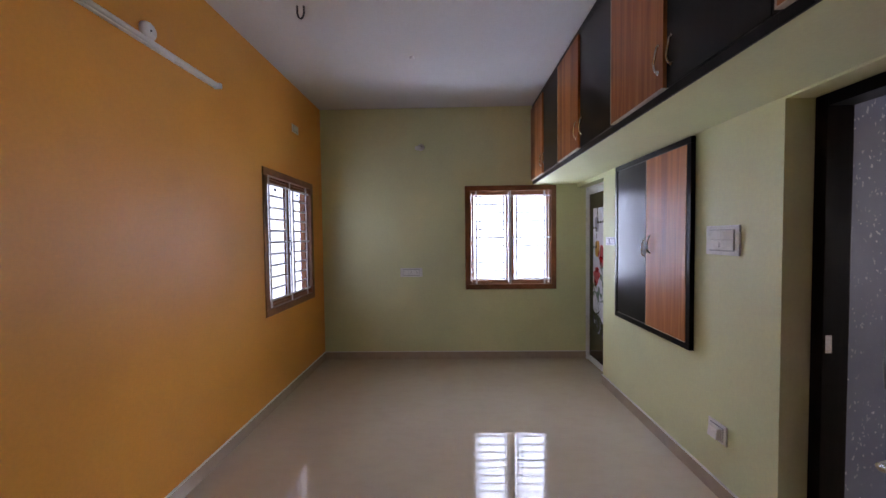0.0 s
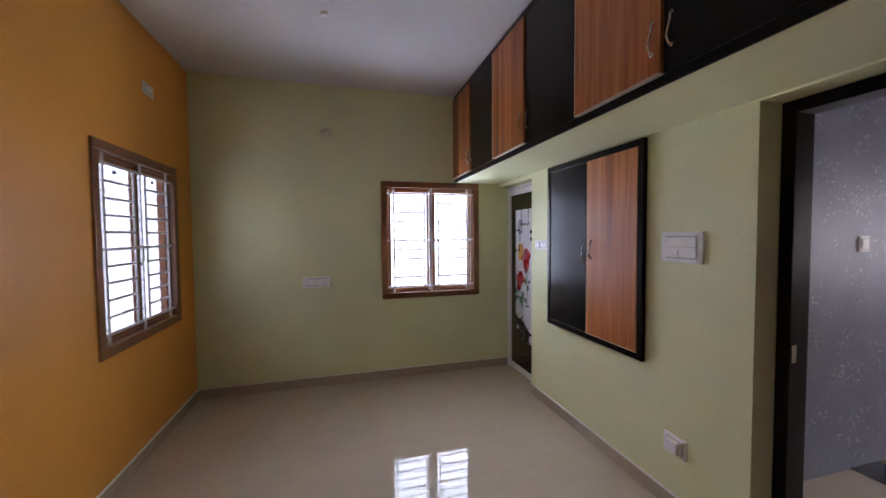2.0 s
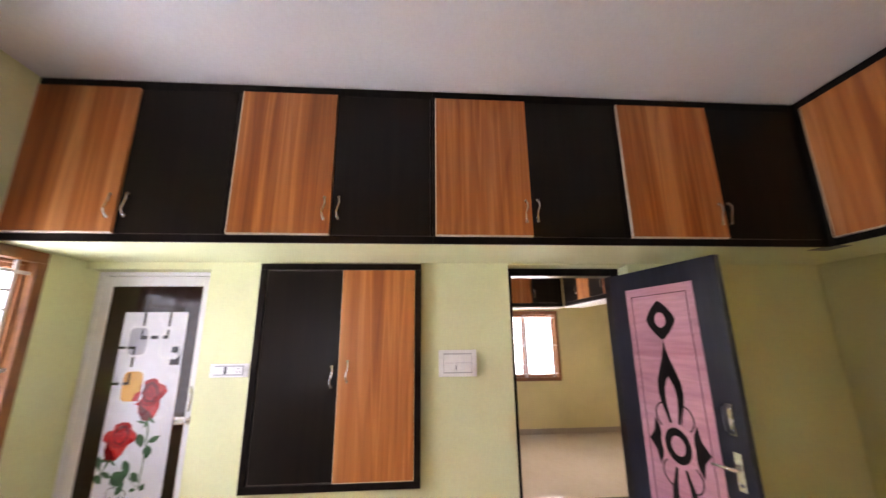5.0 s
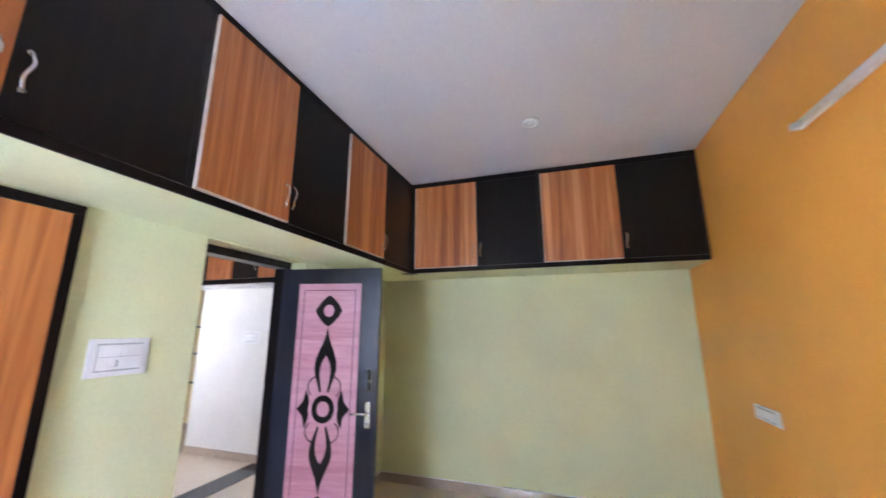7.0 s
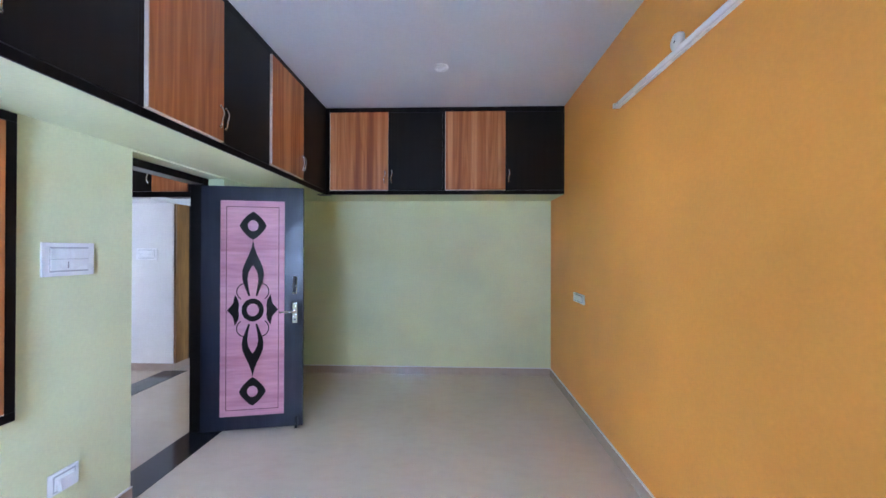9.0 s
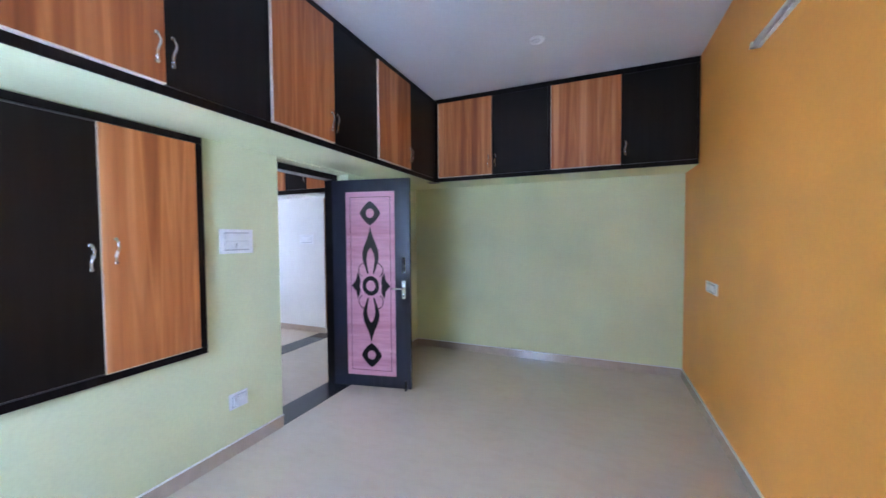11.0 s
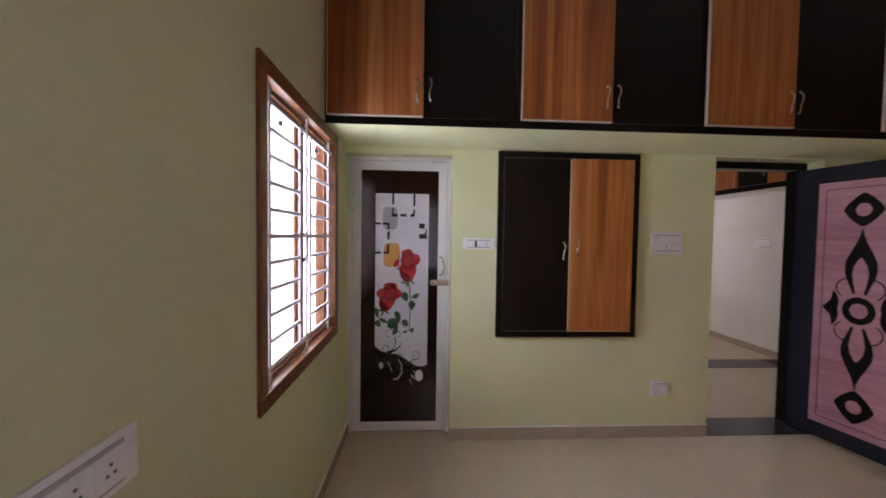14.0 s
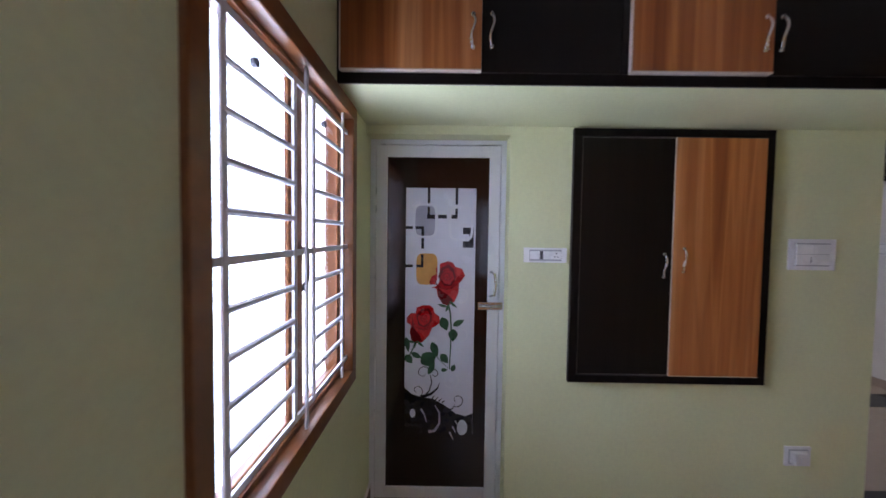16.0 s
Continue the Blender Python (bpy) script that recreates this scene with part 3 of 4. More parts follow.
s_handle(lambda s, o: wf(3.405 + s, 0.024 + o), 1.345, 1.465, dd)
s_handle(lambda s, o: wf(3.308 + s, 0.032 + o), 1.375, 1.495, wd, "brass-toned handle")


# ---- entrance door of the room ----
fr = thing("door_frame", (2.10, 1.82, 0.0), "dark polished timber door frame in the doorway", "door frame", kind="structure")
FX0, FX1, J = 2.045, XH + 0.012, 0.055
part("jamb", box(FX0, FX1, DY0, DY0 + J, 0.004, 2.12, 0.004), BLACK, fr)
part("jamb", box(FX0, FX1, DY1 - J, DY1, 0.004, 2.12, 0.004), BLACK, fr)
part("head", box(FX0, FX1, DY0 + J, DY1 - J, 2.12 - J, 2.12, 0.004), BLACK, fr)
part("strike_plate", box(FX0 + 0.012, FX0 + 0.040, DY1 - J - 0.002, DY1 - J + 0.001, 0.97, 1.05), CHROME, fr, "steel strike plate")

HINGE = (2.062, 1.452)
FREE = (1.272, 1.290)
LW = math.hypot(HINGE[0] - FREE[0], HINGE[1] - FREE[1])
# local axes: x along the leaf from the hinge, y out of its room face, z up
ang = math.degrees(math.atan2(FREE[1] - HINGE[1], FREE[0] - HINGE[0]))
door = thing("door_1", pose(HINGE[0], HINGE[1], 0.012, 0, 0, ang), "dark door standing open with carved pink panel", "door", kind="structure")


def dp(name, bm, mt, par=None, lab="", smooth=False):
    return part(name, bm, mt, par or door, lab, True, smooth)


face = lambda u, v, w: (u, -w, v)
LH = 2.045
dp("leaf", box(0, LW, 0, 0.036, 0, LH, 0.003), NAVY)
pk = dp("pink_panel", box(0.150, 0.655, -0.004, 0.002, 0.115, 1.925, 0.0015), PINK, None, "pink wood-grain panel with carved motif")
on = lambda u, v, w: (u, -0.0035 - w, v)


def inset(x0, x1, z0, z1, t):
    return band([(x0, z0), (x1, z0), (x1, z1), (x0, z1)], [(x0 + t, z0 + t), (x1 - t, z0 + t), (x1 - t, z1 - t), (x0 + t, z1 - t)], on, 0.002)


dp("border_line", inset(0.195, 0.612, 0.165, 1.875, 0.005), PINKLINE, pk, "thin carved border")
MC = 0.405
for zc in (1.715, 0.318):
    dp("diamond", band(squircle(MC, zc, 0.105, 0.118, 1.55), oval(MC, zc, 0.042, 0.046, 40), on, 0.003), BLACK, pk, "dark diamond with round hole")
for b, tip in ((1.116, 1.592), (0.892, 0.438)):
    sg = 1 if tip > b else -1
    dp("petal", band(flame(MC, b, tip, 0.086, FLAME), flame(MC, b + sg * 0.006, b + (tip - b) * 0.56, 0.043, SEED), on, 0.003), BLACK, pk, "dark pointed petal")
    for s in (-1, 1):
        bow = [(MC + s * (0.060 + 0.066 * math.cos(a)), b + sg * (0.042 + 0.070 * math.sin(a))) for a in (radians(105 - 165 * k / 20) for k in range(21))]
        dp("scroll", ribbon(bow, 0.008, 0.008, on, 0.002), BLACK, pk, "thin carved scroll")
for s in (-1, 1):
    dp("side_leaf", prism([(MC + s * 0.105, 1.03), (MC + s * 0.115, 1.09), (MC + s * 0.14, 1.135), (MC + s * 0.155, 1.06), (MC + s * 0.200, 1.004), (MC + s * 0.155, 0.95), (MC + s * 0.14, 0.875), (MC + s * 0.115, 0.92), (MC + s * 0.105, 0.98)], on, 0.003), BLACK, pk, "dark pointed side leaf")
dp("ring", band(oval(MC, 1.004, 0.112, 0.122), oval(MC, 1.004, 0.088, 0.097), on, 0.0045), PINK, pk, "raised pink ring")
dp("ring", band(oval(MC, 1.004, 0.088, 0.097), oval(MC, 1.004, 0.048, 0.053), on, 0.003), BLACK, pk, "dark ring")
# lever lock and pull
lock = dp("lock_plate", box(LW - 0.085, LW - 0.045, -0.006, 0.001, 0.885, 1.060, 0.003), CHROME, None, "steel lock plate")
lv = tube([(LW - 0.065, -0.006, 0.985), (LW - 0.065, -0.045, 0.985)], 0.010, 12)
tube([(LW - 0.062, -0.045, 0.985), (LW - 0.10, -0.047, 0.987), (LW - 0.15, -0.046, 0.985), (LW - 0.178, -0.044, 0.982)], [0.010, 0.009, 0.008, 0.007], 12, lv)
dp("lever", lv, CHROME, lock, "steel lever", True)
dp("keyhole", lathe([(0.009, 0), (0.009, 0.003), (0.004, 0.003)], (LW - 0.065, -0.0085, 0.915), "y", 16), GREYP, lock)
pl = dp("pull_plate", box(LW - 0.083, LW - 0.050, -0.005, 0.001, 1.135, 1.285, 0.003), CHROME, None, "steel pull handle")
dp("grip", tube([(LW - 0.066, -0.004, 1.15), (LW - 0.066, -0.034, 1.165), (LW - 0.066, -0.036, 1.215), (LW - 0.066, -0.034, 1.265), (LW - 0.066, -0.004, 1.275)], 0.012, 10), GREYP, pl, "dark grip", True)
dp("door_stop", boxes((LW - 0.060, LW - 0.035, -0.022, 0.001, 0.0, 0.085), (LW - 0.058, LW - 0.037, -0.034, -0.02, -0.006, 0.02), bev=0.003), BLACK, None, "black tower bolt at the foot")

# ---- bathroom door with printed panel ----
BX = XB
bd = thing("door_2", (BX, 4.60, 0.0), "white plastic bathroom door with rose-printed dark panel", "door", kind="structure")
part("frame", boxes((BX - 0.004, BX + 0.038, 4.224, 4.252, 0.0, 2.082), (BX - 0.004, BX + 0.038, 4.958, 4.988, 0.0, 2.082), (BX - 0.004, BX + 0.038, 4.252, 4.958, 2.056, 2.082), bev=0.002), PVC, bd)
part("sash", boxes((BX + 0.002, BX + 0.03, 4.256, 4.318, 0.012, 2.052), (BX + 0.002, BX + 0.03, 4.893, 4.954, 0.012, 2.052), (BX + 0.002, BX + 0.03, 4.318, 4.893, 1.986, 2.052), (BX + 0.002, BX + 0.03, 4.318, 4.893, 0.012, 0.080), bev=0.003), PVC, bd, "white plastic stiles and rails")
inf = part("panel", box(BX + 0.010, BX + 0.026, 4.316, 4.895, 0.078, 1.988), PANELBROWN, bd, "glossy dark brown panel")
K = 0.00112
pr = lambda px, py: ((px - 213) * K, 1.815 - (py - 303) * K)
AZ = lambda d: (lambda u, v, w: (BX + 0.010 - d - w, 4.787 - u, v))
art = part("printed_sheet", prism([(0, 0.40), (0.397, 0.40), (0.397, 1.815), (0, 1.815)], AZ(0), 0.0010), PRINTWHITE, inf, "pale printed sheet with red roses")


def art_part(name, bm, mt):
    return part(name, bm, mt, inf)


def bar(x0, y0, x1, y1, lift=0.0010, bm=None):
    (a, b), (c, d) = pr(x0, y0), pr(x1, y1)
    return prism([(a, d), (c, d), (c, b), (a, b)], AZ(lift), 0.0006, bm)


def loop(cx, cy, rx, ry, n=36, power=0.45):
    u, v = pr(cx, cy)
    return squircle(u, v, rx * K, ry * K, power, n)


for cx, cy, rx, ry, mt in ((311, 468, 62, 88, PRINTGREY), (493, 480, 62, 88, None), (322, 714, 66, 92, PRINTORANGE)):
    if mt:
        art_part("tile_shape", prism(loop(cx, cy, rx - 10, ry - 10), AZ(0.0010), 0.0005), mt)
    art_part("tile_outline", band(loop(cx, cy, rx, ry), loop(cx, cy, rx - 12, ry - 12), AZ(0.0017), 0.0008), PRINTPALE)
lines = bmesh.new()
for r in ((322, 303, 335, 385), (463, 303, 476, 385), (320, 437, 360, 458), (376, 437, 420, 456), (436, 437, 474, 456), (322, 398, 334, 437), (463, 398, 475, 437), (213, 497, 305, 511), (292, 511, 306, 610), (213, 692, 250, 706), (268, 692, 304, 706), (291, 640, 304, 692), (503, 500, 535, 534), (503, 570, 557, 602), (535, 500, 557, 570)):
    bar(*r, bm=lines, lift=0.0016)
art_part("black_lines", lines, PRINTBLACK)


def rose(cx, cy, s, tilt):
    c, sn = math.cos(tilt), math.sin(tilt)

    def at(dx, dy):
        return pr(cx + s * (dx * c - dy * sn), cy + s * (dx * sn + dy * c))
    rim = [(-90, 10), (-78, -22), (-52, -32), (-58, -62), (-30, -88), (5, -100), (30, -92), (42, -72), (78, -60), (92, -28), (76, -2), (62, 12), (60, 60), (40, 108), (8, 128), (-20, 120), (-46, 80), (-52, 42), (-80, 34)]
    art_part("rose", prism([at(*p) for p in rim], AZ(0.0018), 0.0006), RED)
    art_part("rose_petal", prism([at(*p) for p in ((-48, 30), (-20, 58), (10, 74), (36, 100), (8, 126), (-20, 118), (-44, 78))], AZ(0.0024), 0.0005), REDDARK)
    art_part("rose_petal", prism([at(*p) for p in ((-44, 28), (-12, 40), (28, 40), (60, 14), (58, 60), (38, 104), (10, 74), (-20, 56))], AZ(0.0029), 0.0005), REDLIGHT)
    art_part("rose_petal", prism([at(*p) for p in ((-46, -20), (-30, -66), (6, -84), (34, -60), (48, -20), (26, 26), (-14, 26))], AZ(0.0029), 0.0005), REDDARK)
    art_part("rose_petal", prism([at(*p) for p in ((-34, -14), (-20, -54), (8, -66), (28, -44), (36, -10), (14, 20), (-12, 14))], AZ(0.0034), 0.0005), RED)
    heart = bmesh.new()
    ribbon([at(*p) for p in swirl(2, -24, 24, 4, 0.3, 9.5, 40)], 0.0035, 0.002, AZ(0.0039), 0.0005, heart)
    for a0, rr in ((0.2, 44), (2.2, 52), (3.9, 40)):
        ribbon([at(*p) for p in swirl(-2, -8, rr, rr + 10, a0, a0 + 1.5, 14)], 0.0045, 0.001, AZ(0.0039), 0.0005, heart)
    ribbon([at(*p) for p in ((-50, 26), (-18, 42), (24, 42), (60, 12))], 0.004, 0.002, AZ(0.0039), 0.0005, heart)
    ribbon([at(*p) for p in ((-84, 8), (-64, 0), (-50, 26))], 0.003, 0.002, AZ(0.0039), 0.0005, heart)
    ribbon([at(*p) for p in ((82, -30), (60, -24), (48, 0))], 0.003, 0.002, AZ(0.0039), 0.0005, heart)
    art_part("rose_fold", heart, REDDARK)
    art_part("rose_petal", prism([at(*p) for p in ((-86, 8), (-72, -20), (-54, -26), (-52, 0), (-60, 24))], AZ(0.0029), 0.0005), REDLIGHT)
    art_part("rose_petal", prism([at(*p) for p in ((46, -66), (76, -54), (88, -28), (66, -16), (50, -34))], AZ(0.0029), 0.0005), REDLIGHT)
    for dx, dy, t in ((-22, 128, 2.9), (34, 122, -0.7), (6, 136, 1.2)):
        u, v = at(dx, dy)
        art_part("rose_sepal", prism(leaf_shape(u, v, 52 * K * s, 7 * K * s, t), AZ(0.0022), 0.0012), LEAF)


rose(425, 772, 1.0, 0.0)
rose(303, 985, 0.92, 0.35)
stem = ribbon([pr(*p) for p in ((436, 900), (445, 940), (450, 1010), (449, 1100), (444, 1230))], 0.010, 0.006, AZ(0.0012), 0.0008)
ribbon([pr(*p) for p in ((282, 1070), (262, 1115), (240, 1155), (222, 1185))], 0.009, 0.005, AZ(0.0012), 0.0008, stem)
ribbon([pr(*p) for p in ((372, 1160), (400, 1190), (436, 1222))], 0.004, 0.003, AZ(0.0012), 0.0008, stem)
art_part("stem", stem, LEAF)
for px, py, ln, wd_, tn in ((415, 995, 74, 24, -1.2), (488, 988, 66, 15, 0.5), (460, 1053, 66, 24, -1.6), (367, 1128, 84, 20, -1.2), (337, 1175, 96, 38, 0.6), (273, 1160, 62, 14, -0.45), (235, 1180, 56, 20, -0.9), (226, 1105, 80, 14, -1.4), (418, 1175, 62, 20, -0.9), (352, 1225, 74, 15, 1.1), (418, 1234, 36, 10, 0.1), (464, 1222, 40, 13, 1.2)):
    u, v = pr(px, py)
    art_part("rose_leaf", prism(leaf_shape(u, v, ln * K, wd_ * K, tn), AZ(0.0020), 0.0006), LEAF)
# black flourish at the foot
wave = [(213, 1330), (250, 1362), (300, 1378), (360, 1386), (420, 1418), (480, 1462), (530, 1474), (567, 1460)]
art_part("black_flourish", prism([pr(*p) for p in wave] + [pr(567, 1566.3), pr(213, 1566.3)], AZ(0.0012), 0.0006), PRINTBLACK)
fl = bmesh.new()
for cx, cy, r0, r1, a0, a1 in ((310, 1252, 38, 12, 0.4, 5.6), (368, 1255, 24, 8, 2.6, -3.2), (278, 1345, 34, 8, -1.2, 4.4), (486, 1390, 38, 10, -2.0, 4.0)):
    u, v = pr(cx, cy)
    ribbon(swirl(u, v, r0 * K, r1 * K, a0, a1), 0.005, 0.0025, AZ(0.0018), 0.0006, fl)
ribbon([pr(*p) for p in ((346, 1260), (354, 1300), (342, 1345), (310, 1378))], 0.004, 0.009, AZ(0.0018), 0.0006, fl)
ribbon([pr(*p) for p in ((300, 1378), (350, 1362), (385, 1330), (395, 1300))], 0.022, 0.001, AZ(0.0018), 0.0006, fl)
ribbon([pr(*p) for p in ((440, 1440), (462, 1438), (474, 1415))], 0.010, 0.002, AZ(0.0018), 0.0006, fl)
for k in range(4):
    ribbon([pr(355 + 18 * k, 1388 + 6 * k), pr(372 + 18 * k, 1366 + 8 * k)], 0.008, 0.001, AZ(0.0018), 0.0006, fl)
art_part("flourish_scroll", fl, PRINTBLACK)
for px, py, rx, ry in ((257, 1464, 15, 23), (514, 1535, 27, 40)):
    u, v = pr(px, py)
    art_part("pale_disc", prism(oval(u, v, rx * K, ry * K), AZ(0.0020), 0.0006), PRINTWHITE)
mo = bmesh.new()
ribbon([pr(*p) for p in ((372, 1420), (396, 1460), (396, 1515), (372, 1555), (340, 1560))], 0.006, 0.018, AZ(0.0020), 0.0006, mo)
for dx in range(3):
    ribbon([pr(450 + dx * 14, 1560 - dx * 30), pr(470 + dx * 12, 1600 - dx * 36)], 0.012, 0.003, AZ(0.0020), 0.0006, mo)
ribbon([pr(*p) for p in ((300, 1440), (318, 1470), (330, 1510))], 0.012, 0.004, AZ(0.0020), 0.0006, mo)
art_part("grey_scroll", mo, PRINTGREY)
for px, py, r in ((486, 1165, 36), (455, 1285, 40), (505, 1050, 30), (500, 850, 34)):
    u, v = pr(px, py)
    art_part("bubble", band(oval(u, v, r * K, r * 1.15 * K), oval(u, v, (r - 6) * K, (r * 1.15 - 6) * K), AZ(0.0011), 0.0005), PRINTPALE)
part("handle", tube([(BX + 0.002, 4.300, 1.345), (BX - 0.026, 4.282, 1.335), (BX - 0.030, 4.276, 1.275), (BX - 0.026, 4.282, 1.215), (BX + 0.002, 4.300, 1.205)], 0.008, 10), CHROME, bd, "steel pull handle", smooth=True)
lt = part("latch", box(BX - 0.006, BX + 0.004, 4.232, 4.372, 1.128, 1.172, 0.002), CHROME, bd, "steel sliding bolt")
part("bolt", tube([(BX - 0.012, 4.240, 1.150), (BX - 0.012, 4.366, 1.150)], 0.007, 10), CHROME, lt, smooth=True)
part("knob", tube([(BX - 0.012, 4.30, 1.150), (BX - 0.034, 4.30, 1.140)], 0.006, 10), CHROME, lt, smooth=True)
setting("bathroom_backing", boxes((XH, XH + 0.06, 4.1, Y1, 0, H)), CREAM, "plain wall closing the bathroom side", "wall")


# ---- switches, sockets and wall fittings ----
def switch_plate(name, fp, u0, u1, z0, z1, layout, label, category):
    """fp(u, w): world x, y. layout rows: (u fraction from, to, z fraction from, to, material)."""
    x, y = fp((u0 + u1) / 2, 0)
    th = thing(name, (x, y, z0), label, category)
    a, b = min(u0, u1), max(u0, u1)
    part("plate", rect(fp, a, b, 0.0, 0.010, z0, z1, 0.003), PLASTIC, th)
    part("inner_frame", rect(fp, a + (b - a) * 0.13, b - (b - a) * 0.13, 0.009, 0.0125, z0 + (z1 - z0) * 0.13, z1 - (z1 - z0) * 0.13, 0.001), SEAM, th)
    for fa, fb, ga, gb, mt in layout:
        fa, fb, ga, gb = (0.5 + (f_ - 0.5) * 0.82 for f_ in (fa, fb, ga, gb))
        ua, ub = u0 + (u1 - u0) * fa, u0 + (u1 - u0) * fb
        if mt == "hole":
            for du, dz in ((-0.008, -0.008), (0.008, -0.008), (0, 0.010)):
                uc, zc = (ua + ub) / 2 + du, z0 + (z1 - z0) * (ga + gb) / 2 + dz
                part("socket_hole", rect(fp, uc - 0.0028, uc + 0.0028, 0.012, 0.0172, zc - 0.003, zc + 0.003), GREYP, th)
        else:
            part("rocker", rect(fp, min(ua, ub), max(ua, ub), 0.010, 0.0165, z0 + (z1 - z0) * ga, z0 + (z1 - z0) * gb, 0.0015), mt, th)
    return th


east = lambda u, w: (XR - w, u)
north = lambda u, w: (u, Y1 - w)
west = lambda u, w: (XO + w, u)
switch_plate("switchboard", east, 2.738, 2.490, 1.390, 1.556, [(0.06, 0.5, 0.52, 0.9, PLASTIC), (0.506, 0.94, 0.52, 0.9, PLASTIC), (0.06, 0.40, 0.1, 0.505, PLASTIC), (0.405, 0.49, 0.1, 0.505, PLASTIC), (0.425, 0.47, 0.18, 0.42, GREYP), (0.495, 0.94, 0.1, 0.505, PLASTIC)],
             "white modular switchboard beside the doorway", "switchboard")
switch_plate("switch_plate", east, 4.142, 3.912, 1.410, 1.490, [(0.06, 0.34, 0.17, 0.83, PLASTIC), (0.345, 0.43, 0.17, 0.83, GREYP), (0.435, 0.66, 0.17, 0.83, PLASTIC), (0.665, 0.94, 0.17, 0.83, PLASTIC), (0.665, 0.94, 0.17, 0.83, "hole")],
             "white switch and socket plate between cupboard and bathroom door", "switch")
switch_plate("wall_socket", north, -0.246, 0.026, 1.022, 1.132, [(0.06, 0.34, 0.14, 0.86, PLASTIC), (0.345, 0.65, 0.14, 0.86, PLASTIC), (0.655, 0.94, 0.14, 0.86, PLASTIC), (0.345, 0.65, 0.14, 0.86, "hole"), (0.655, 0.94, 0.14, 0.86, "hole")],
             "white three-module socket plate on the green wall", "socket")
switch_plate("wall_socket", west, 1.085, 0.792, 1.035, 1.124, [(0.06, 0.495, 0.16, 0.84, PLASTIC), (0.505, 0.94, 0.16, 0.84, PLASTIC), (0.505, 0.94, 0.16, 0.84, "hole")],
             "white socket plate on the orange wall", "socket")
switch_plate("blank_plate", west, 4.189, 4.328, 2.588, 2.668, [(0.1, 0.9, 0.16, 0.84, PLASTIC)], "small white blank plate high on the orange wall", "wall plate")
lo = switch_plate("foot_lamp", east, 2.702, 2.562, 0.322, 0.430, [(0.1, 0.9, 0.13, 0.87, PLASTIC)], "white hooded night light near the skirting", "night light")
part("hood", prism([(0.0, 0.0), (0.030, 0.0), (0.022, 0.06), (0.0, 0.065)], lambda u, v, w: (XR - 0.010 - u, 2.598 + w, 0.342 + v), 0.070), PLASTIC, lo)

hol = thing("bulb_holder", (0.03, Y1, 2.593), "white angled bulb holder on the green wall", "bulb holder")
part("base", lathe([(0.042, 0), (0.042, -0.010), (0.024, -0.020)], (0.03, Y1, 2.60), "y"), PLASTIC, hol, smooth=True)
part("socket", tube([(0.03, Y1 - 0.012, 2.60), (0.015, Y1 - 0.045, 2.588), (-0.012, Y1 - 0.105, 2.566)], [0.024, 0.028, 0.028], 16), PLASTIC, hol, smooth=True)

tl = thing("tube_light", (XO, 2.38, 2.56), "slim white tube light high on the orange wall, unlit", "tube light")
part("batten", box(XO + 0.001, XO + 0.024, 1.775, 2.995, 2.533, 2.563, 0.004), PLASTIC, tl)
part("tube", tube([(XO + 0.036, 1.79, 2.548), (XO + 0.036, 2.98, 2.548)], 0.013, 14), PVC, tl, "white glass tube", smooth=True)
for y in (1.768, 2.985):
    part("end_cap", box(XO + 0.001, XO + 0.052, y, y + 0.022, 2.531, 2.566, 0.004), PLASTIC, tl)
jb = thing("junction_box", (XO, 2.455, 2.62), "round white junction box above the tube light", "junction box")
part("cover", lathe([(0.046, 0), (0.046, 0.018), (0.040, 0.026), (0.012, 0.027)], (XO, 2.455, 2.613), "x"), PLASTIC, jb, smooth=True)
part("screw", lathe([(0.006, 0), (0.006, 0.003), (0.001, 0.003)], (XO + 0.026, 2.455, 2.613), "x", 12), GREYP, jb)

hk = thing("fan_hook", (-0.608, 3.015, H), "dark steel fan hook in the ceiling", "hook")
part("hook", tube([(-0.63, 3.015, H + 0.01), (-0.63, 3.015, H - 0.05), (-0.622, 3.015, H - 0.075), (-0.608, 3.015, H - 0.085), (-0.594, 3.015, H - 0.075), (-0.586, 3.015, H - 0.05), (-0.586, 3.015, H + 0.01)], 0.006, 10), GREYP, hk, smooth=True)
for x, y, r, nm, lb in ((0.065, 3.745, 0.024, "ceiling_rose", "small white ceiling cover plate"), (0.055, 2.527, 0.062, "ceiling_light", "round white ceiling light fitting, unlit"), (0.083, 1.319, 0.062, "ceiling_light", "round white ceiling light fitting, unlit")):
    rs = thing(nm, (x, y, H), lb, "ceiling fitting")
    part("ring", lathe([(r, 0), (r, -0.008), (r * 0.85, -0.018), (r * 0.6, -0.020), (r * 0.55, -0.012)], (x, y, H)), PLASTIC, rs, smooth=True)
    part("centre", lathe([(r * 0.54, -0.004), (r * 0.5, -0.0125), (r * 0.1, -0.014)], (x, y, H)), PVC, rs, smooth=True)

# ---- hall furniture ----
hs = lambda u, w: (u, 0.30 + w)
he = lambda u, w: (5.72 - w, u)


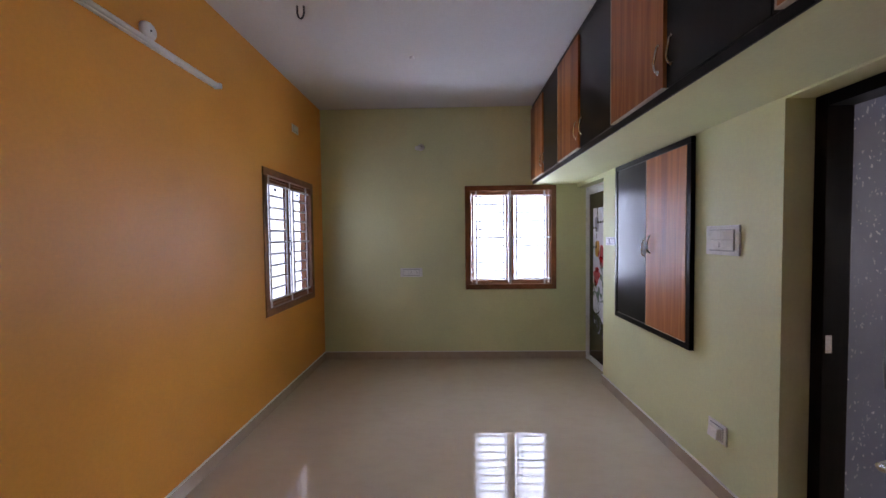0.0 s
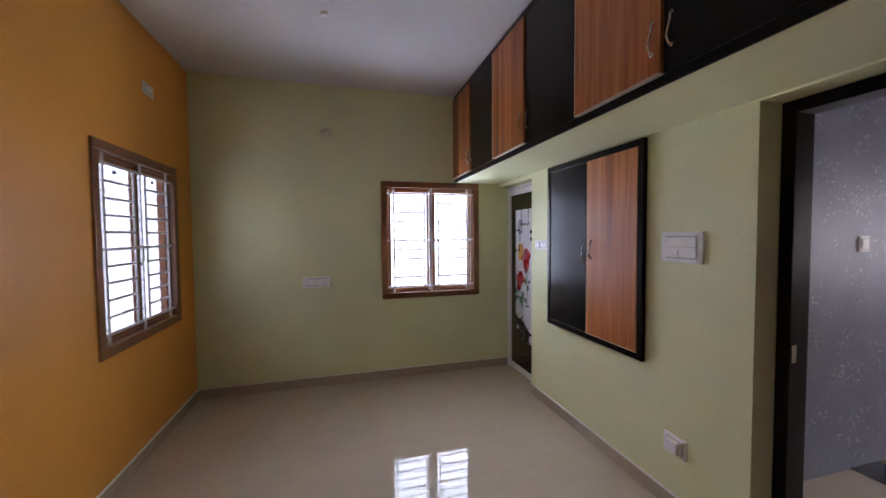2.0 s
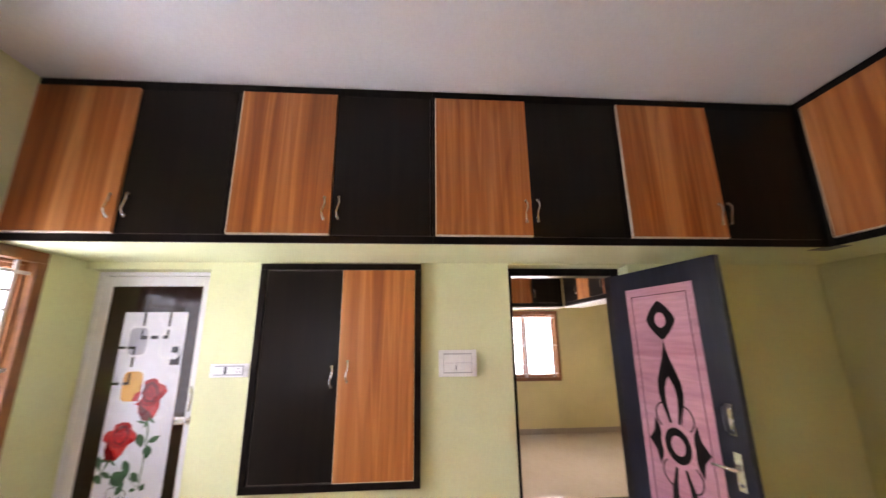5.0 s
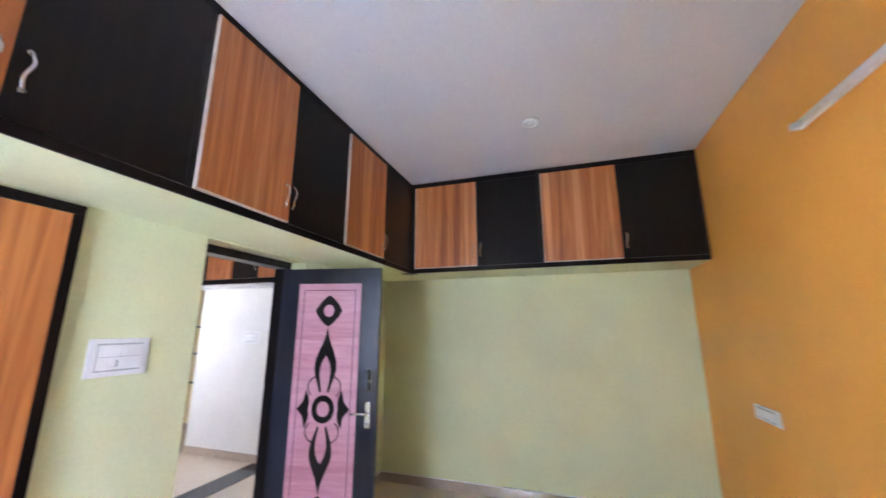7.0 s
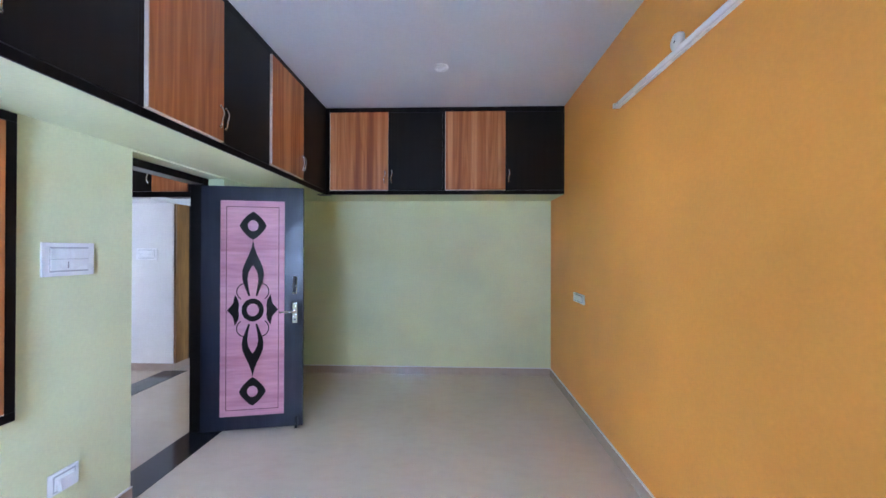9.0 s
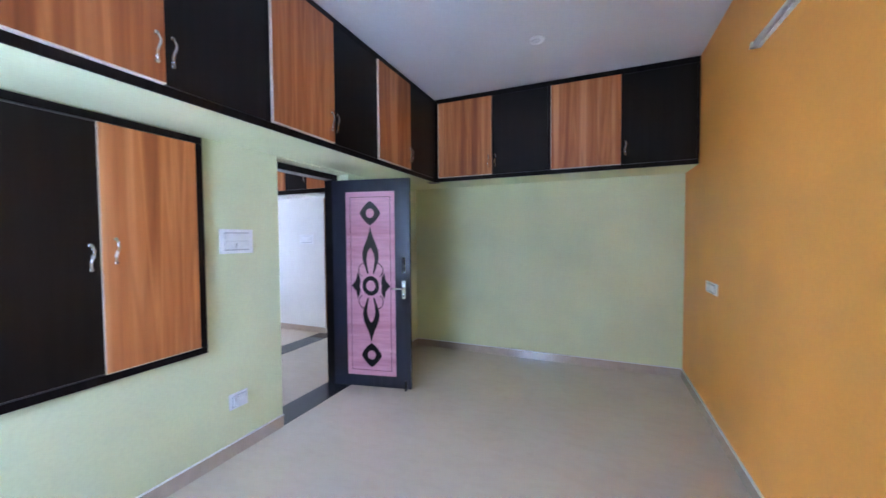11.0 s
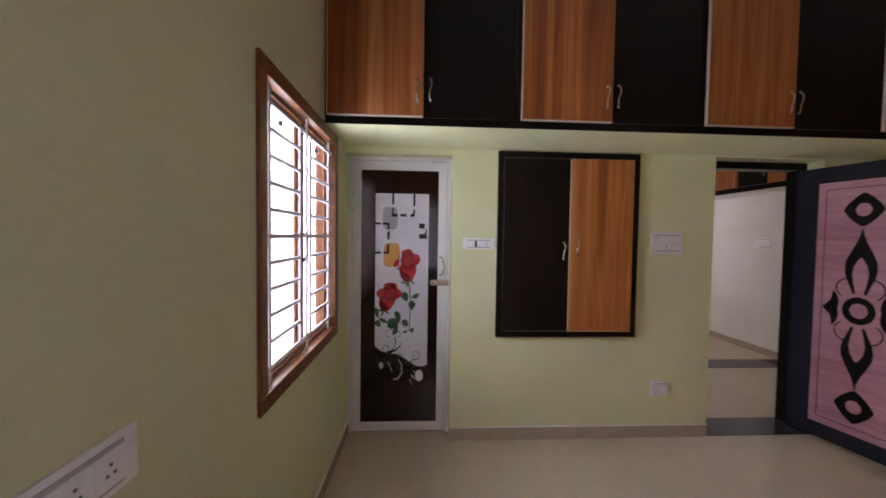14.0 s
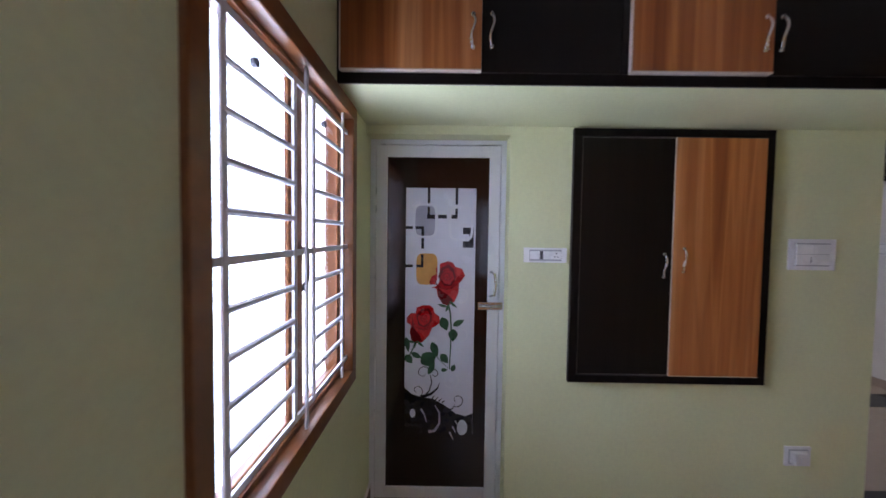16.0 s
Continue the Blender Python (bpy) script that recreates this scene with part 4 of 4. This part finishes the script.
def hall_unit(fp, u0, split, u1, depth):
    x, y = fp((u0 + u1) / 2, -depth / 2)
    a, b = min(u0, u1), max(u0, u1)
    zb = 2.16
    un = thing("loft_cabinet", (x, y, zb), "hall loft cabinet with wood-grain and dark doors", "loft cabinet", "hall loft cabinets")
    part("body", rect(fp, a, b, -depth, -0.018, zb, H - 0.002), BLACK, un)
    part("bottom_rail", rect(fp, a, b, -0.0178, 0.0, zb - 0.03, zb + 0.03, 0.002), BLACK, un)
    part("door", rect(fp, min(u0, split) + 0.01, max(u0, split) - 0.002, -0.0178, 0.003, zb + 0.035, H - 0.05, 0.002), WOOD, un)
    dk = part("door", rect(fp, min(u1, split) + 0.002, max(u1, split) - 0.01, -0.0178, 0.002, zb + 0.035, H - 0.05, 0.002), DARK, un)
    sg = 1 if u1 > u0 else -1
    s_handle(lambda s, o: fp(split + sg * 0.04 + s, 0.002 + o), zb + 0.14, zb + 0.26, dk)


for u0, sp, u1 in ((2.20, 2.62, 3.05), (3.05, 3.48, 3.90), (3.90, 4.32, 4.75), (4.75, 5.15, 5.70)):
    hall_unit(hs, u0, sp, u1, 0.35)
for u0, sp, u1 in ((1.42, 0.86, 0.32), (2.62, 2.01, 1.42), (3.74, 3.34, 2.62)):
    hall_unit(he, u0, sp, u1, 0.37)
setting("hall_loft_slab", boxes((5.74, XF, 0.3, YN, 2.11, 2.158), (3.50, 4.75, -0.058, 0.28, 2.11, 2.158), (4.75, 5.74, -0.05, 0.28, 2.11, 2.158)), CREAM, "off-white painted hall loft slab", "loft slab")

br = thing("wardrobe_panel", (3.48, -0.45, 0.09), "varnished teak cupboard door on the hall wall block", "cupboard")
part("panel", box(3.470, 3.4995, -0.86, -0.064, 0.092, 2.10, 0.004), OCHRE, br)
part("frame", boxes((3.462, 3.4695, -0.86, -0.28, 2.02, 2.10), (3.462, 3.4695, -0.34, -0.28, 0.092, 2.02), bev=0.002), BLACK, br)

cab = thing("crockery_unit", (5.9, 3.1, 0.0), "dark hall unit with gold-framed glass door and wood drawer front", "cabinet")
part("body", boxes((5.76, XF - 0.002, 2.56, YN - 0.002, 0.76, 2.108), (5.76, XF - 0.002, 2.71, YN - 0.002, 0.0, 0.76)), BLACK, cab)
ud = part("upper_door", box(5.742, 5.7595, 2.66, 3.16, 0.92, 2.06, 0.003), OCHRE, cab, "gold-brown framed door")
part("glass", box(5.738, 5.7415, 2.74, 3.08, 1.00, 1.98), GREENGLASS, ud, "dark green glass")
ud2 = part("upper_door", box(5.742, 5.7595, 3.18, 3.70, 0.92, 2.06, 0.003), OCHRE, cab, "gold-brown framed door")
part("glass", box(5.738, 5.7415, 3.26, 3.62, 1.00, 1.98), GREENGLASS, ud2, "dark green glass")
s_handle(lambda s, o: (5.742 - o, 3.15 + s), 1.38, 1.50, ud)
part("ledge", box(5.66, 5.7595, 2.56, 3.74, 0.76, 0.90, 0.004), BLACK, cab, "dark projecting ledge")
part("lower_door", box(5.742, 5.7595, 2.79, 3.24, 0.03, 0.75, 0.003), WOOD, cab, "orange-brown wood grain door")
part("lower_door", box(5.742, 5.7595, 3.26, 3.70, 0.03, 0.75, 0.003), WOOD, cab, "orange-brown wood grain door")
setting("hall_nib_wall", boxes((5.79, XF, 2.575, 2.708, 0, 0.758)), YELLOW, "narrow yellow wall beside the unit", "wall")

bs = thing("wash_basin", (XF, 2.30, 0.45), "white ceramic wall-hung wash basin with half pedestal", "basin")
bw = bmesh.new()
outer = squircle(0, 0, 0.26, 0.21, 0.45, 32)
inner = squircle(0.0, 0.0, 0.215, 0.155, 0.6, 32)
rings = []
for loop_, z in (([(u * 0.75, v * 0.7) for u, v in outer], 0.70), (outer, 0.78), (outer, 0.86), (inner, 0.86), ([(u * 0.7, v * 0.7) for u, v in inner], 0.74)):
    rings.append([bw.verts.new((XF - 0.215 + v, 2.28 + u, z)) for u, v in loop_])
for q, s in zip(rings, rings[1:]):
    for k in range(32):
        bw.faces.new((q[k], q[(k + 1) % 32], s[(k + 1) % 32], s[k]))
bw.faces.new(rings[0])
bw.faces.new(rings[-1])
part("bowl", bw, CERAMIC, bs, smooth=True)
part("pedestal", box(XF - 0.24, XF - 0.001, 2.20, 2.38, 0.42, 0.699, 0.02), CERAMIC, bs)
part("tap", tube([(XF - 0.06, 2.28, 0.86), (XF - 0.06, 2.28, 0.95), (XF - 0.09, 2.28, 0.975), (XF - 0.15, 2.28, 0.955)], 0.011, 10), CHROME, bs, "chrome tap", smooth=True)
for z in (0.86, 1.24, 1.60):
    sh = thing("wall_shelf", (4.80, -0.2, z), "dark shelf on the side of the hall wall block", "shelf", "hall niche shelves")
    part("board", box(4.7505, 4.84, -0.40, -0.072, z - 0.012, z + 0.012, 0.002), BLACK, sh)
hsouth = lambda u, w: (u, w - 0.06)
switch_plate("switchboard", hsouth, 3.98, 3.705, 1.392, 1.537, [(0.06, 0.94, 0.52, 0.9, PLASTIC), (0.06, 0.5, 0.1, 0.505, PLASTIC), (0.506, 0.94, 0.1, 0.505, PLASTIC)], "white switchboard on the off-white hall wall", "switchboard")
gw = lambda u, w: (u, 2.60 - w)
switch_plate("switch_plate", gw, 3.31, 3.41, 1.42, 1.52, [(0.14, 0.86, 0.14, 0.86, PLASTIC)], "small white switch on the grey wallpapered wall", "switch")
